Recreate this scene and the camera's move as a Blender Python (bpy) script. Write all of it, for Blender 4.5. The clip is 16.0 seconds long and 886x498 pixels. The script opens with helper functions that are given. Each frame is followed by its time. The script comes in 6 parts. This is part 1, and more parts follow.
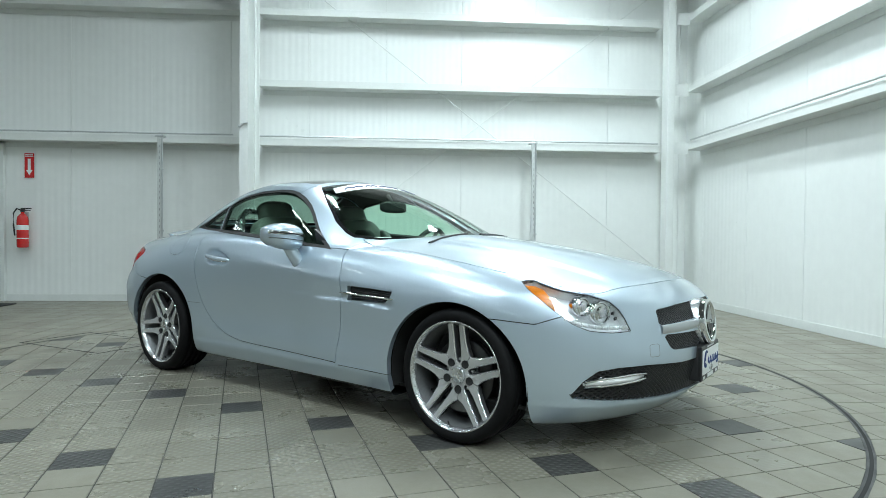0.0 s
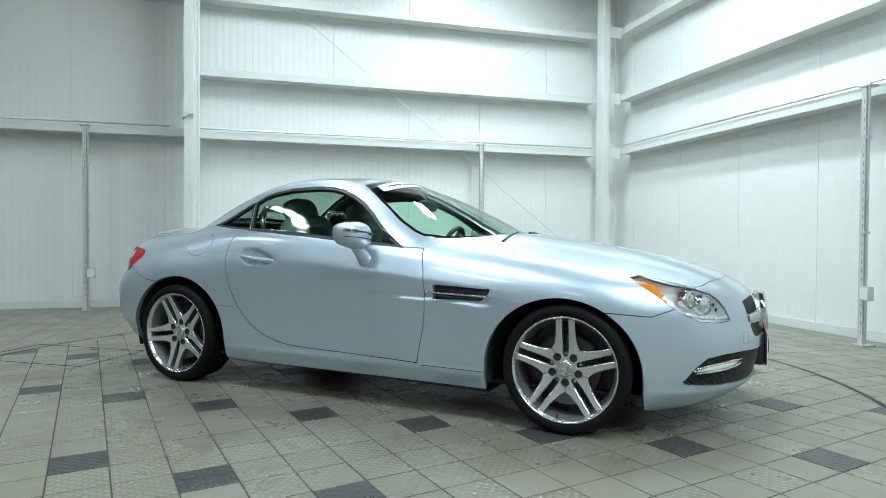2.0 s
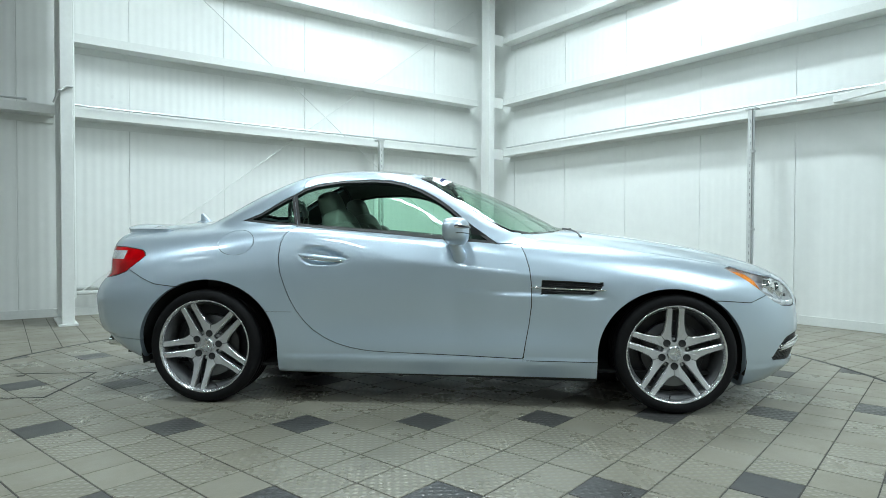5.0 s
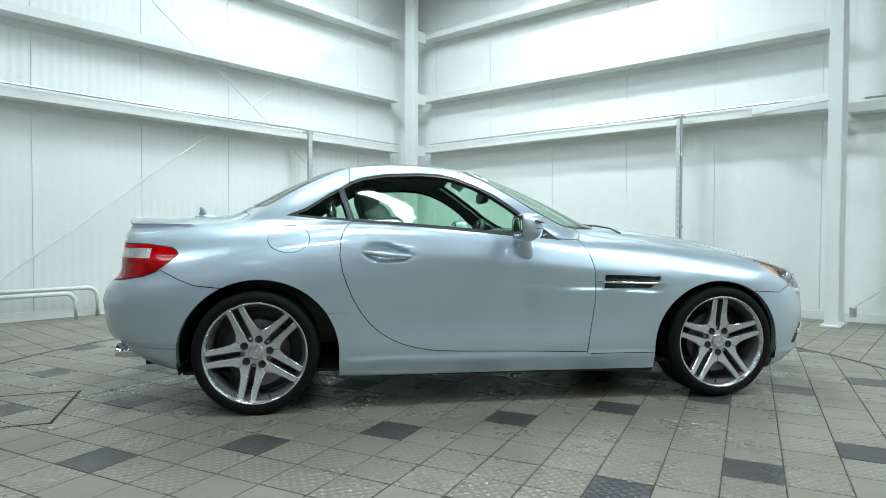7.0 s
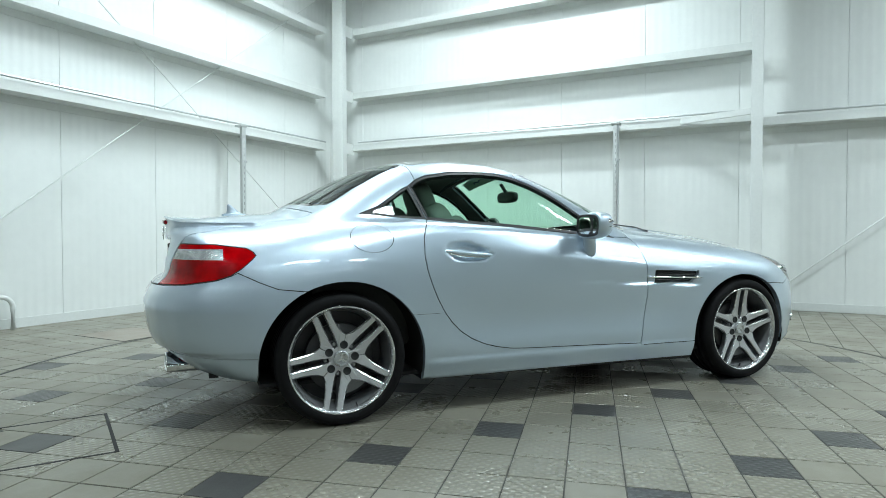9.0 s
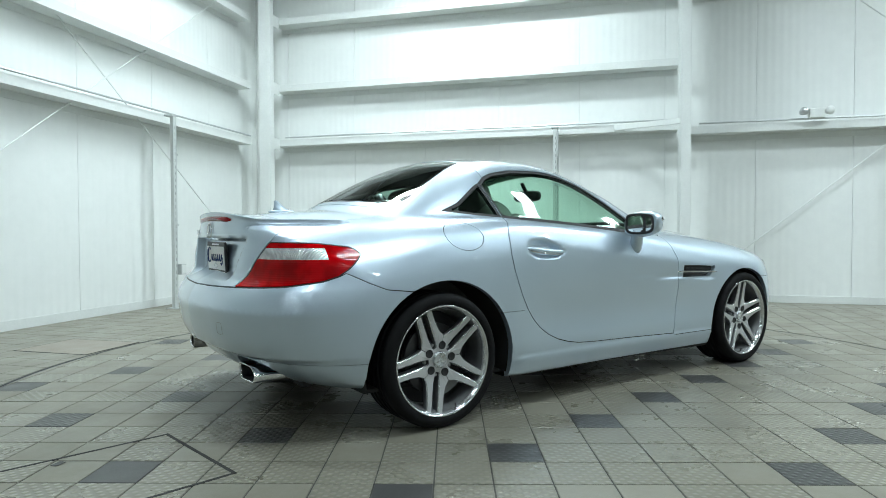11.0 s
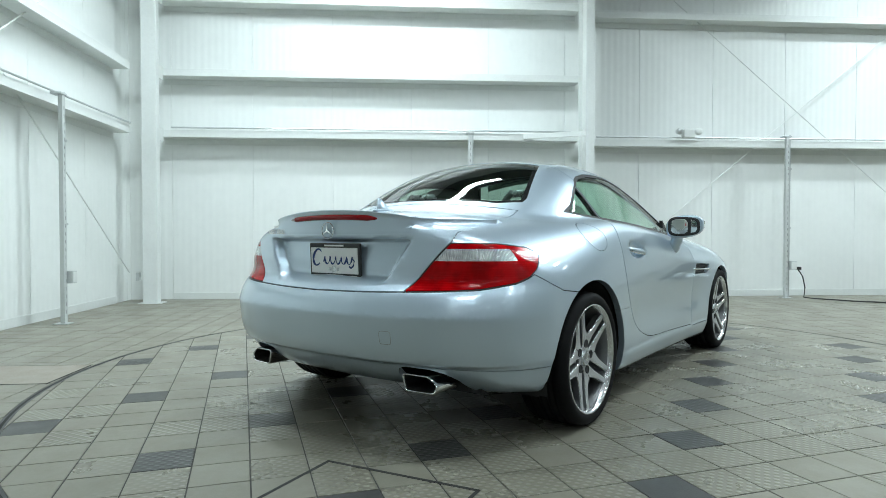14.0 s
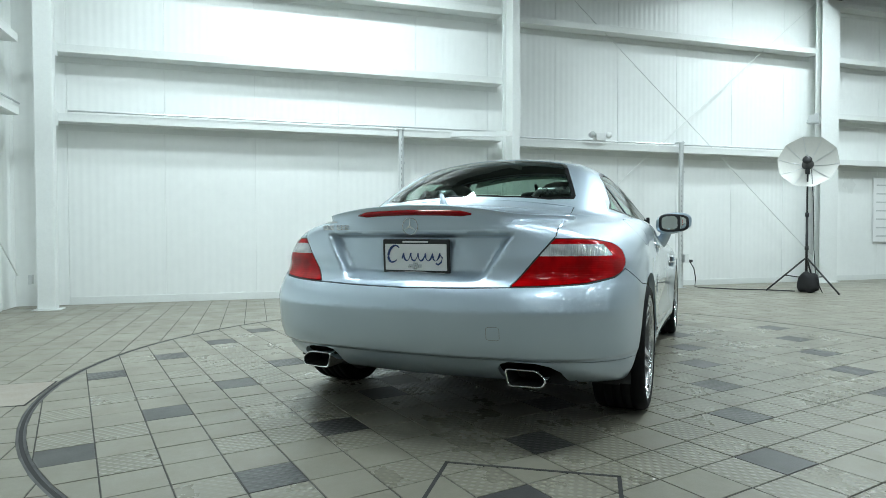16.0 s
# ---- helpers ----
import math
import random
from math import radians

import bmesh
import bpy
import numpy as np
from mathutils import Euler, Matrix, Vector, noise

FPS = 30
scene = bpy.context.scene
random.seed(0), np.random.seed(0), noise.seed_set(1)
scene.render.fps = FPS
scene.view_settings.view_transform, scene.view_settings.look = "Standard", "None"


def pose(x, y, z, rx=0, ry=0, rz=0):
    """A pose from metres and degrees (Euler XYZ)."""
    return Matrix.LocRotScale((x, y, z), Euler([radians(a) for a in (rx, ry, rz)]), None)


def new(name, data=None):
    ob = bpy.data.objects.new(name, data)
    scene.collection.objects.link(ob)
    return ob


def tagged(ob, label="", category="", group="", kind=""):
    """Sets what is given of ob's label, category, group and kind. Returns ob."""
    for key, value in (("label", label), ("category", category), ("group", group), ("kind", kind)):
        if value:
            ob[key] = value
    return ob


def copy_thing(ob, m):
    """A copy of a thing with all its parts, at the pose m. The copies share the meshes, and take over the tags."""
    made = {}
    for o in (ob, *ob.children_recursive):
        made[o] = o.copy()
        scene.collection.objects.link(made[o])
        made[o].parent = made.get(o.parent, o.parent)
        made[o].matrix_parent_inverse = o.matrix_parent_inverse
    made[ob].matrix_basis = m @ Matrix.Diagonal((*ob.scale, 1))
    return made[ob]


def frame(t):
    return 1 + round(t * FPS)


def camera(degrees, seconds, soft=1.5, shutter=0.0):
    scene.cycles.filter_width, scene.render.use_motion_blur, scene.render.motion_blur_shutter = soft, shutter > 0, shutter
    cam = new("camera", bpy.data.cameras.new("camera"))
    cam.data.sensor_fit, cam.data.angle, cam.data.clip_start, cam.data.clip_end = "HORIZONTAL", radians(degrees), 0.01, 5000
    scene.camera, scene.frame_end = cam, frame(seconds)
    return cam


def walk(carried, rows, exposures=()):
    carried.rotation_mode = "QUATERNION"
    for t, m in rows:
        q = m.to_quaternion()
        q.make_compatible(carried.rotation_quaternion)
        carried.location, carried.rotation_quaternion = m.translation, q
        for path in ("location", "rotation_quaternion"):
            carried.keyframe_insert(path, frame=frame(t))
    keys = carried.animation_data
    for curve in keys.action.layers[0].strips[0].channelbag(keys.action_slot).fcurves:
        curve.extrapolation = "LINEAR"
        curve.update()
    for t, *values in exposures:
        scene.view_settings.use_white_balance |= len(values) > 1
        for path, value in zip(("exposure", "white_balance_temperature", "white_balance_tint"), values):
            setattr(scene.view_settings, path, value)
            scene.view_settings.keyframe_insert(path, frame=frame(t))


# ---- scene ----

cam = camera(71.3, 16.0, soft=0.8)
# seconds, eye x y z, heading, pitch, roll
PATH = [
    (0.0, 0.282, 0.102, 0.913, 85.94, -1.12, 0.51),
    (0.5, 0.022, 0.113, 0.910, 82.91, -1.04, 0.46),
    (1.0, -0.241, 0.144, 0.907, 80.11, -1.06, 0.45),
    (1.5, -0.507, 0.191, 0.904, 77.12, -1.16, 0.45),
    (2.0, -0.770, 0.256, 0.901, 74.19, -1.10, 0.37),
    (2.5, -1.028, 0.337, 0.898, 71.19, -1.01, 0.30),
    (3.0, -1.280, 0.437, 0.895, 68.04, -1.03, 0.33),
    (3.5, -1.524, 0.553, 0.893, 64.68, -1.08, 0.29),
    (4.0, -1.759, 0.688, 0.890, 61.22, -1.13, 0.26),
    (4.5, -1.984, 0.839, 0.888, 57.73, -1.17, 0.22),
    (5.0, -2.200, 1.005, 0.885, 54.23, -1.22, 0.20),
    (5.5, -2.407, 1.185, 0.883, 50.75, -1.27, 0.17),
    (6.0, -2.604, 1.377, 0.880, 47.31, -1.23, 0.12),
    (6.5, -2.792, 1.579, 0.878, 43.90, -1.34, 0.25),
    (7.0, -2.969, 1.790, 0.876, 40.58, -1.46, 0.22),
    (7.5, -3.137, 2.008, 0.873, 37.33, -1.46, 0.17),
    (8.0, -3.292, 2.232, 0.871, 34.13, -1.29, 0.07),
    (8.5, -3.436, 2.462, 0.869, 30.92, -1.36, 0.06),
    (9.0, -3.566, 2.698, 0.867, 27.56, -1.43, -0.03),
    (9.5, -3.682, 2.939, 0.865, 24.36, -1.44, -0.06),
    (10.0, -3.782, 3.184, 0.863, 21.17, -1.45, -0.08),
    (10.5, -3.867, 3.435, 0.861, 17.99, -1.46, -0.10),
    (11.0, -3.934, 3.690, 0.859, 14.82, -1.47, -0.12),
    (11.5, -3.986, 3.949, 0.858, 11.67, -1.48, -0.14),
    (12.0, -4.022, 4.210, 0.856, 8.55, -1.43, -0.14),
    (12.5, -4.043, 4.471, 0.855, 5.55, -1.39, -0.09),
    (13.0, -4.052, 4.729, 0.853, 2.49, -1.37, -0.10),
    (13.5, -4.049, 4.983, 0.852, -0.64, -1.29, -0.06),
    (14.0, -4.036, 5.229, 0.850, -3.83, -1.22, 0.02),
    (14.5, -4.014, 5.467, 0.849, -6.96, -1.40, -0.10),
    (15.0, -3.979, 5.699, 0.847, -10.11, -1.51, -0.21),
    (15.5, -3.928, 5.931, 0.846, -13.43, -1.50, -0.17),
    (16.0, -3.852, 6.175, 0.845, -16.98, -1.50, -0.11),
]
walk(cam, [(t, pose(x, y, z, 90 + p, 0, yaw - 90) @ pose(0, 0, 0, 0, 0, r)) for t, x, y, z, yaw, p, r in PATH])

# ---- light ----
world = bpy.data.worlds.new("world")
scene.world = world
world.use_nodes = True
world.node_tree.nodes["Background"].inputs[0].default_value = (0.8, 0.9, 0.88, 1)
world.node_tree.nodes["Background"].inputs[1].default_value = 0.05
scene.view_settings.exposure = 0.0
LAMP_POWER, LAMP_COLOUR = 71.0, (0.845, 1.0, 1.05)
# x, y and share of the power of each lamp
LAMPS = [(1.9, 7.0, 1.35), (2.8, 5.0, 1.65), (0.9, 0.3, 1.2), (2.7, -1.9, 1.5), (-0.6, 6.6, 0.95), (0.6, -1.8, 0.8), (-1.7, 2.9, 1.05), (-4.6, 5.4, 0.5), (-4.6, 1.2, 0.35), (-4.6, -2.0, 0.35), (1.0, -4.6, 1.5)]
# lamps of the far part of the hall, whose glowing diffusers show in the paint
FAR_LAMPS = [(x, y) for x in (-7.4, -10.6, -13.8, -17.0, -20.2) for y in (-6.5, -3.0, 0.5, 4.0, 7.2)] + [(x, -8.2) for x in (-13.8, -10.6, -7.4, -4.4, -1.2, 2.0)]
LAMP_Z = 5.15


# ---- materials ----
def mat(name, colour, rough=0.5, metal=0.0, coat=0.0, **more):
    m = bpy.data.materials.new(name)
    m.use_nodes = True
    b = m.node_tree.nodes["Principled BSDF"]
    b.inputs["Base Color"].default_value = (*colour, 1)
    b.inputs["Roughness"].default_value = rough
    b.inputs["Metallic"].default_value = metal
    b.inputs["Coat Weight"].default_value = coat
    b.inputs["Coat Roughness"].default_value = 0.03
    for k, v in more.items():
        b.inputs[k.replace("_", " ")].default_value = v
    return m


def node(m, kind, **values):
    n = m.node_tree.nodes.new(kind)
    for k, v in values.items():
        n.inputs[k.replace("_", " ")].default_value = v
    return n


def link(m, a, out, b, into):
    m.node_tree.links.new(a.outputs[out], b.inputs[into])


def vary(m, scale, amount, colour=None, rough=0.0, bump=0.0, bump_scale=None, stretch=(1, 1, 1), random_amount=0.0, world_space=False):
    """Colour and roughness that vary at two scales, a fine relief, and a shade of its own for each piece."""
    t = m.node_tree
    b = t.nodes["Principled BSDF"]
    base = tuple(b.inputs["Base Color"].default_value)
    tc = node(m, "ShaderNodeTexCoord")
    mp = node(m, "ShaderNodeMapping")
    mp.inputs["Scale"].default_value = stretch
    if world_space:
        link(m, node(m, "ShaderNodeNewGeometry"), "Position", mp, "Vector")
    else:
        link(m, tc, "Object", mp, "Vector")
    big = node(m, "ShaderNodeTexNoise", Scale=scale, Detail=5.0, Roughness=0.6)
    fine = node(m, "ShaderNodeTexNoise", Scale=scale * 11, Detail=4.0, Roughness=0.65)
    link(m, mp, "Vector", big, "Vector")
    link(m, mp, "Vector", fine, "Vector")
    add = node(m, "ShaderNodeMath")
    add.operation = "ADD"
    link(m, big, "Fac", add, 0)
    link(m, fine, "Fac", add, 1)
    last = add
    if random_amount:
        info = node(m, "ShaderNodeObjectInfo")
        mul = node(m, "ShaderNodeMath")
        mul.operation = "MULTIPLY_ADD"
        mul.inputs[1].default_value = random_amount
        link(m, info, "Random", mul, 0)
        link(m, add, 0, mul, 2)
        last = mul
    rng = node(m, "ShaderNodeMapRange")
    rng.inputs["From Min"].default_value, rng.inputs["From Max"].default_value = 0.6, 1.4 + random_amount
    link(m, last, 0, rng, "Value")
    mix = node(m, "ShaderNodeMix")
    mix.data_type = "RGBA"
    c2 = colour or tuple(c * (1 - amount) for c in base[:3])
    mix.inputs["A"].default_value = base
    mix.inputs["B"].default_value = (*c2, 1)
    link(m, rng, "Result", mix, "Factor")
    link(m, mix, "Result", b, "Base Color")
    if rough:
        r2 = node(m, "ShaderNodeMapRange")
        r0 = b.inputs["Roughness"].default_value
        r2.inputs["From Min"].default_value, r2.inputs["From Max"].default_value = 0.3, 0.7
        r2.inputs["To Min"].default_value, r2.inputs["To Max"].default_value = max(0, r0 - rough), min(1, r0 + rough)
        link(m, big, "Fac", r2, "Value")
        link(m, r2, "Result", b, "Roughness")
    if bump:
        bn = node(m, "ShaderNodeTexNoise", Scale=bump_scale or scale * 20, Detail=3.0)
        link(m, mp, "Vector", bn, "Vector")
        bu = node(m, "ShaderNodeBump", Strength=bump, Distance=0.002)
        link(m, bn, "Fac", bu, "Height")
        link(m, bu, "Normal", b, "Normal")
    return m


def wall_material(name, along):
    """White coated steel panel with fine upright ribs and faint dirt."""
    m = vary(mat(name, (0.80, 0.82, 0.80), 0.33), 0.7, 0.07, rough=0.06)
    tc = node(m, "ShaderNodeTexCoord")
    sep = node(m, "ShaderNodeSeparateXYZ")
    link(m, tc, "Object", sep, "Vector")
    mul = node(m, "ShaderNodeMath")
    mul.operation = "MULTIPLY"
    mul.inputs[1].default_value = 2 * math.pi / 0.0889
    link(m, sep, along, mul, 0)
    sn = node(m, "ShaderNodeMath")
    sn.operation = "SINE"
    link(m, mul, 0, sn, 0)
    nz = node(m, "ShaderNodeTexNoise", Scale=1.4, Detail=3.0)
    link(m, tc, "Object", nz, "Vector")
    ad = node(m, "ShaderNodeMath")
    ad.operation = "MULTIPLY_ADD"
    ad.inputs[1].default_value = 2.5
    link(m, nz, "Fac", ad, 0)
    link(m, sn, 0, ad, 2)
    bu = node(m, "ShaderNodeBump", Strength=0.42, Distance=0.002)
    link(m, ad, 0, bu, "Height")
    link(m, bu, "Normal", m.node_tree.nodes["Principled BSDF"], "Normal")
    return m


WALL_N, WALL_E = wall_material("white_panel_north", "X"), wall_material("white_panel_east", "Y")
WALL_FAR = vary(mat("pale_far_wall", (0.74, 0.76, 0.74), 0.6), 0.8, 0.15)
STEEL = vary(mat("white_painted_steel", (0.74, 0.76, 0.74), 0.42), 3.0, 0.10, rough=0.08)
GALV = vary(mat("galvanised_steel", (0.62, 0.64, 0.64), 0.38, 0.75), 9.0, 0.2, rough=0.1)
TRIM = vary(mat("white_trim", (0.72, 0.74, 0.72), 0.5), 4.0, 0.12)
CONCRETE = vary(mat("grout_bed", (0.055, 0.053, 0.046), 0.85), 3.0, 0.3, bump=0.4)


def tile_material(name, base, dirty, rough, dots):
    m = vary(mat(name, base, rough), 3.1, 0.2, colour=dirty, rough=0.10, random_amount=0.5, world_space=True)
    t = m.node_tree
    tc = node(m, "ShaderNodeTexCoord")
    if dots:
        # raised studs on a square grid turned by 45 degrees
        mp = node(m, "ShaderNodeMapping")
        mp.inputs["Rotation"].default_value = (0, 0, math.pi / 4)
        link(m, tc, "Object", mp, "Vector")
        vo = node(m, "ShaderNodeTexVoronoi", Scale=33.0, Randomness=0.06)
        vo.voronoi_dimensions = "2D"
        link(m, mp, "Vector", vo, "Vector")
        rg = node(m, "ShaderNodeMapRange")
        rg.inputs["From Min"].default_value, rg.inputs["From Max"].default_value = 0.44, 0.12
        rg.interpolation_type = "SMOOTHSTEP"
        link(m, vo, "Distance", rg, "Value")
        bu = node(m, "ShaderNodeBump", Strength=1.0, Distance=0.0022)
        link(m, rg, "Result", bu, "Height")
        # stud tops painted paler for their glints, dirt left between them
        b = t.nodes["Principled BSDF"]
        was = b.inputs["Base Color"].links[0].from_socket
        pale = node(m, "ShaderNodeMix")
        pale.data_type, pale.blend_type = "RGBA", "MULTIPLY"
        pale.inputs["Factor"].default_value = 1.0
        t.links.new(was, pale.inputs["A"])
        tone = node(m, "ShaderNodeMapRange")
        tone.inputs["To Min"].default_value, tone.inputs["To Max"].default_value = 0.92, 1.32
        # wear: the studs are rubbed flat in patches
        worn = node(m, "ShaderNodeTexNoise", Scale=1.3, Detail=2.0)
        link(m, node(m, "ShaderNodeNewGeometry"), "Position", worn, "Vector")
        left = node(m, "ShaderNodeMapRange")
        left.inputs["From Min"].default_value, left.inputs["From Max"].default_value = 0.30, 0.62
        link(m, worn, "Fac", left, "Value")
        stud = node(m, "ShaderNodeMath")
        stud.operation = "MULTIPLY"
        link(m, rg, "Result", stud, 0)
        link(m, left, "Result", stud, 1)
        link(m, stud, 0, bu, "Height")
        link(m, stud, 0, tone, "Value")
        link(m, tone, "Result", pale, "B")
        link(m, pale, "Result", b, "Base Color")
    else:
        nz = node(m, "ShaderNodeTexNoise", Scale=140.0, Detail=4.0)
        link(m, tc, "Object", nz, "Vector")
        bu = node(m, "ShaderNodeBump", Strength=0.35, Distance=0.0012)
        link(m, nz, "Fac", bu, "Height")
    link(m, bu, "Normal", t.nodes["Principled BSDF"], "Normal")
    return m


TILE = tile_material("grey_quarry_tile", (0.225, 0.212, 0.170), (0.160, 0.150, 0.116), 0.42, False)
TILE_STUD = tile_material("grey_studded_tile", (0.225, 0.212, 0.170), (0.160, 0.150, 0.116), 0.31, True)
TILE_DARK = tile_material("dark_quarry_tile", (0.055, 0.054, 0.052), (0.04, 0.04, 0.038), 0.42, False)
TILE_DARK_STUD = tile_material("dark_studded_tile", (0.055, 0.054, 0.052), (0.04, 0.04, 0.038), 0.36, True)
DARK_STEEL = vary(mat("dark_steel", (0.10, 0.10, 0.10), 0.45, 0.8), 8.0, 0.4, rough=0.1)
BLACK_GAP = mat("black_gap", (0.012, 0.012, 0.012), 0.8)
CEILING = vary(mat("dark_ceiling_deck", (0.11, 0.115, 0.11), 0.6), 1.0, 0.1)
DIFFUSER = mat("lamp_diffuser", (0.9, 0.95, 0.93), 0.4, Emission_Color=(0.845, 1.0, 1.05, 1), Emission_Strength=14.0)


# ---- building helpers ----
def mesh_of(name, bm, material, smooth=False):
    me = bpy.data.meshes.new(name)
    bm.to_mesh(me)
    bm.free()
    for m in (material if isinstance(material, (list, tuple)) else [material]):
        me.materials.append(m)
    if smooth:
        me.shade_smooth()
    return me


def thing(name, label, category, group="", kind="", at=None):
    ob = new(name)
    ob.empty_display_size = 0.1
    if at is not None:
        ob.matrix_world = at
    return tagged(ob, label, category, group, kind)


def part(name, bm, material, parent=None, label="", smooth=False, m=None):
    ob = new(name, mesh_of(name, bm, material, smooth))
    if m is not None:
        ob.matrix_basis = m
    if parent is not None:
        ob.parent = parent
    if label:
        ob["label"] = label
    return ob


def add_box(bm, lo, hi, bevel=0.0, m=None):
    c = [(a + b) / 2 for a, b in zip(lo, hi)]
    s = [abs(b - a) for a, b in zip(lo, hi)]
    mm = Matrix.Translation(c) @ Matrix.Diagonal((*s, 1))
    r = bmesh.ops.create_cube(bm, size=1.0, matrix=(m @ mm) if m is not None else mm)
    if bevel:
        es = list({e for v in r["verts"] for e in v.link_edges})
        bmesh.ops.bevel(bm, geom=es, offset=bevel, segments=2, affect="EDGES", profile=0.5)
    return bm


def box(lo, hi, bevel=0.0, m=None):
    return add_box(bmesh.new(), lo, hi, bevel, m)


def add_tube(bm, points, radius, sides=10, closed_ends=True):
    """A round bar along a line of points."""
    pts = [Vector(p) for p in points]
    rings = []
    for i, p in enumerate(pts):
        d = (pts[min(i + 1, len(pts) - 1)] - pts[max(i - 1, 0)]).normalized()
        q = d.to_track_quat("Z", "Y")
        r = radius[i] if isinstance(radius, (list, tuple)) else radius
        rings.append([bm.verts.new(p + q @ Vector((r * math.cos(a), r * math.sin(a), 0))) for a in [2 * math.pi * k / sides for k in range(sides)]])
    for a, b in zip(rings, rings[1:]):
        for k in range(sides):
            bm.faces.new((a[k], a[(k + 1) % sides], b[(k + 1) % sides], b[k]))
    if closed_ends:
        bm.faces.new(rings[0][::-1])
        bm.faces.new(rings[-1])
    return bm


def tube(points, radius, sides=10):
    return add_tube(bmesh.new(), points, radius, sides)


def add_lathe(bm, profile, sides=48, axis="Y", m=None, closed=False):
    """Turns a profile of (radius, along) round an axis."""
    rings = []
    for k in range(sides):
        a = 2 * math.pi * k / sides
        c, s = math.cos(a), math.sin(a)
        ring = []
        for r, h in profile:
            p = Vector((r * c, h, r * s)) if axis == "Y" else Vector((r * c, r * s, h))
            ring.append(bm.verts.new(m @ p if m is not None else p))
        rings.append(ring)
    n = len(profile)
    for k in range(sides):
        a, b = rings[k], rings[(k + 1) % sides]
        for i in range(n if closed else n - 1):
            j = (i + 1) % n
            bm.faces.new((a[i], b[i], b[j], a[j]))
    bmesh.ops.remove_doubles(bm, verts=bm.verts, dist=1e-6)
    return bm


def lathe(profile, sides=48, axis="Y", m=None, closed=False):
    return add_lathe(bmesh.new(), profile, sides, axis, m, closed)


def add_prism(bm, outline, lo, hi, axis="Y"):
    """A flat outline of 2D points pushed through from lo to hi along an axis."""
    def at(p, h):
        return {"Y": (p[0], h, p[1]), "X": (h, p[0], p[1]), "Z": (p[0], p[1], h)}[axis]
    a = [bm.verts.new(at(p, lo)) for p in outline]
    b = [bm.verts.new(at(p, hi)) for p in outline]
    bm.faces.new(a)
    bm.faces.new(b[::-1])
    n = len(a)
    for i in range(n):
        bm.faces.new((a[i], b[i], b[(i + 1) % n], a[(i + 1) % n]))
    bmesh.ops.recalc_face_normals(bm, faces=bm.faces)
    return bm


def prism(outline, lo, hi, axis="Y", bevel=0.0):
    bm = add_prism(bmesh.new(), outline, lo, hi, axis)
    if bevel:
        bmesh.ops.bevel(bm, geom=list(bm.edges), offset=bevel, segments=2, affect="EDGES", profile=0.5)
    return bm


# ---- lamps on the ceiling ----
def ceiling_lamp():
    t = thing("ceiling_lamp", "white linear high-bay lamp hung under the ceiling", "lamp", "ceiling lamps")
    part("housing", box((-0.14, -0.62, 0.02), (0.14, 0.62, 0.09), 0.008), STEEL, t)
    part("diffuser", box((-0.12, -0.60, 0.006), (0.12, 0.60, 0.02), 0.003), DIFFUSER, t, "glowing white diffuser")
    for y in (-0.45, 0.45):
        part("hanger", tube([(0, y, 0.09), (0, y, 0.55)], 0.005, 6), GALV, t)
    return t


first_lamp = ceiling_lamp()
for i, (x, y, share) in enumerate(LAMPS):
    m = pose(x, y, LAMP_Z)
    if i:
        copy_thing(first_lamp, m)
    else:
        first_lamp.matrix_world = m
    ld = bpy.data.lights.new("lamp_light", "AREA")
    ld.shape, ld.size, ld.size_y = "RECTANGLE", 0.22, 1.18
    ld.energy, ld.color = LAMP_POWER * share, LAMP_COLOUR
    ld.spread = math.radians(154)
    lo = new("lamp_light", ld)
    lo.matrix_world = pose(x, y, LAMP_Z - 0.004)
for x, y in FAR_LAMPS:
    copy_thing(first_lamp, pose(x, y, LAMP_Z))

# ---- the hall ----
NORTH, EAST, SOUTH, WEST, TOP = 8.82, 4.42, -9.6, -24.0, 5.7
PITCH = 1.058


def wall_panels(name, label, along, start, stop, plane, depth, material, side):
    """A wall of upright insulated panels with recessed joints. along: 'X' or 'Y'."""
    w = thing(name, label, "wall", kind="structure")
    n = int(round((stop - start) / PITCH))
    g = 0.002
    for i in range(n):
        a, b = start + i * PITCH + g, start + (i + 1) * PITCH - g
        if along == "X":
            bm = box((a, plane, 0), (b, plane + depth, TOP), 0.003)
        else:
            bm = box((plane, a, 0), (plane + depth, b, TOP), 0.003)
        part("panel", bm, material, w)
    if along == "X":
        part("backing", box((start, plane + 0.010, 0), (stop, plane + depth + 0.02, TOP)), STEEL, w)
    else:
        part("backing", box((plane + 0.010, start, 0), (plane + depth + 0.02, stop, TOP)), STEEL, w)
    return w


n_start = 3.255 - 26 * PITCH
wall_panels("wall_north", "white ribbed insulated steel panel wall of the hall", "X", n_start, n_start + 28 * PITCH, NORTH, 0.1, WALL_N, 1)
e_start = 8.27 - 21 * PITCH
wall_panels("wall_east", "white ribbed insulated steel panel wall of the hall", "Y", e_start, e_start + 22 * PITCH, EAST, 0.1, WALL_E, 1)
tagged(part("wall_south", box((WEST, SOUTH - 0.1, 0), (EAST + 0.1, SOUTH, TOP)), WALL_FAR), "plain pale wall closing the hall", "wall", kind="structure")
tagged(part("wall_west", box((WEST - 0.1, SOUTH, 0), (WEST, NORTH + 0.1, TOP)), WALL_FAR), "plain pale wall closing the hall", "wall", kind="structure")
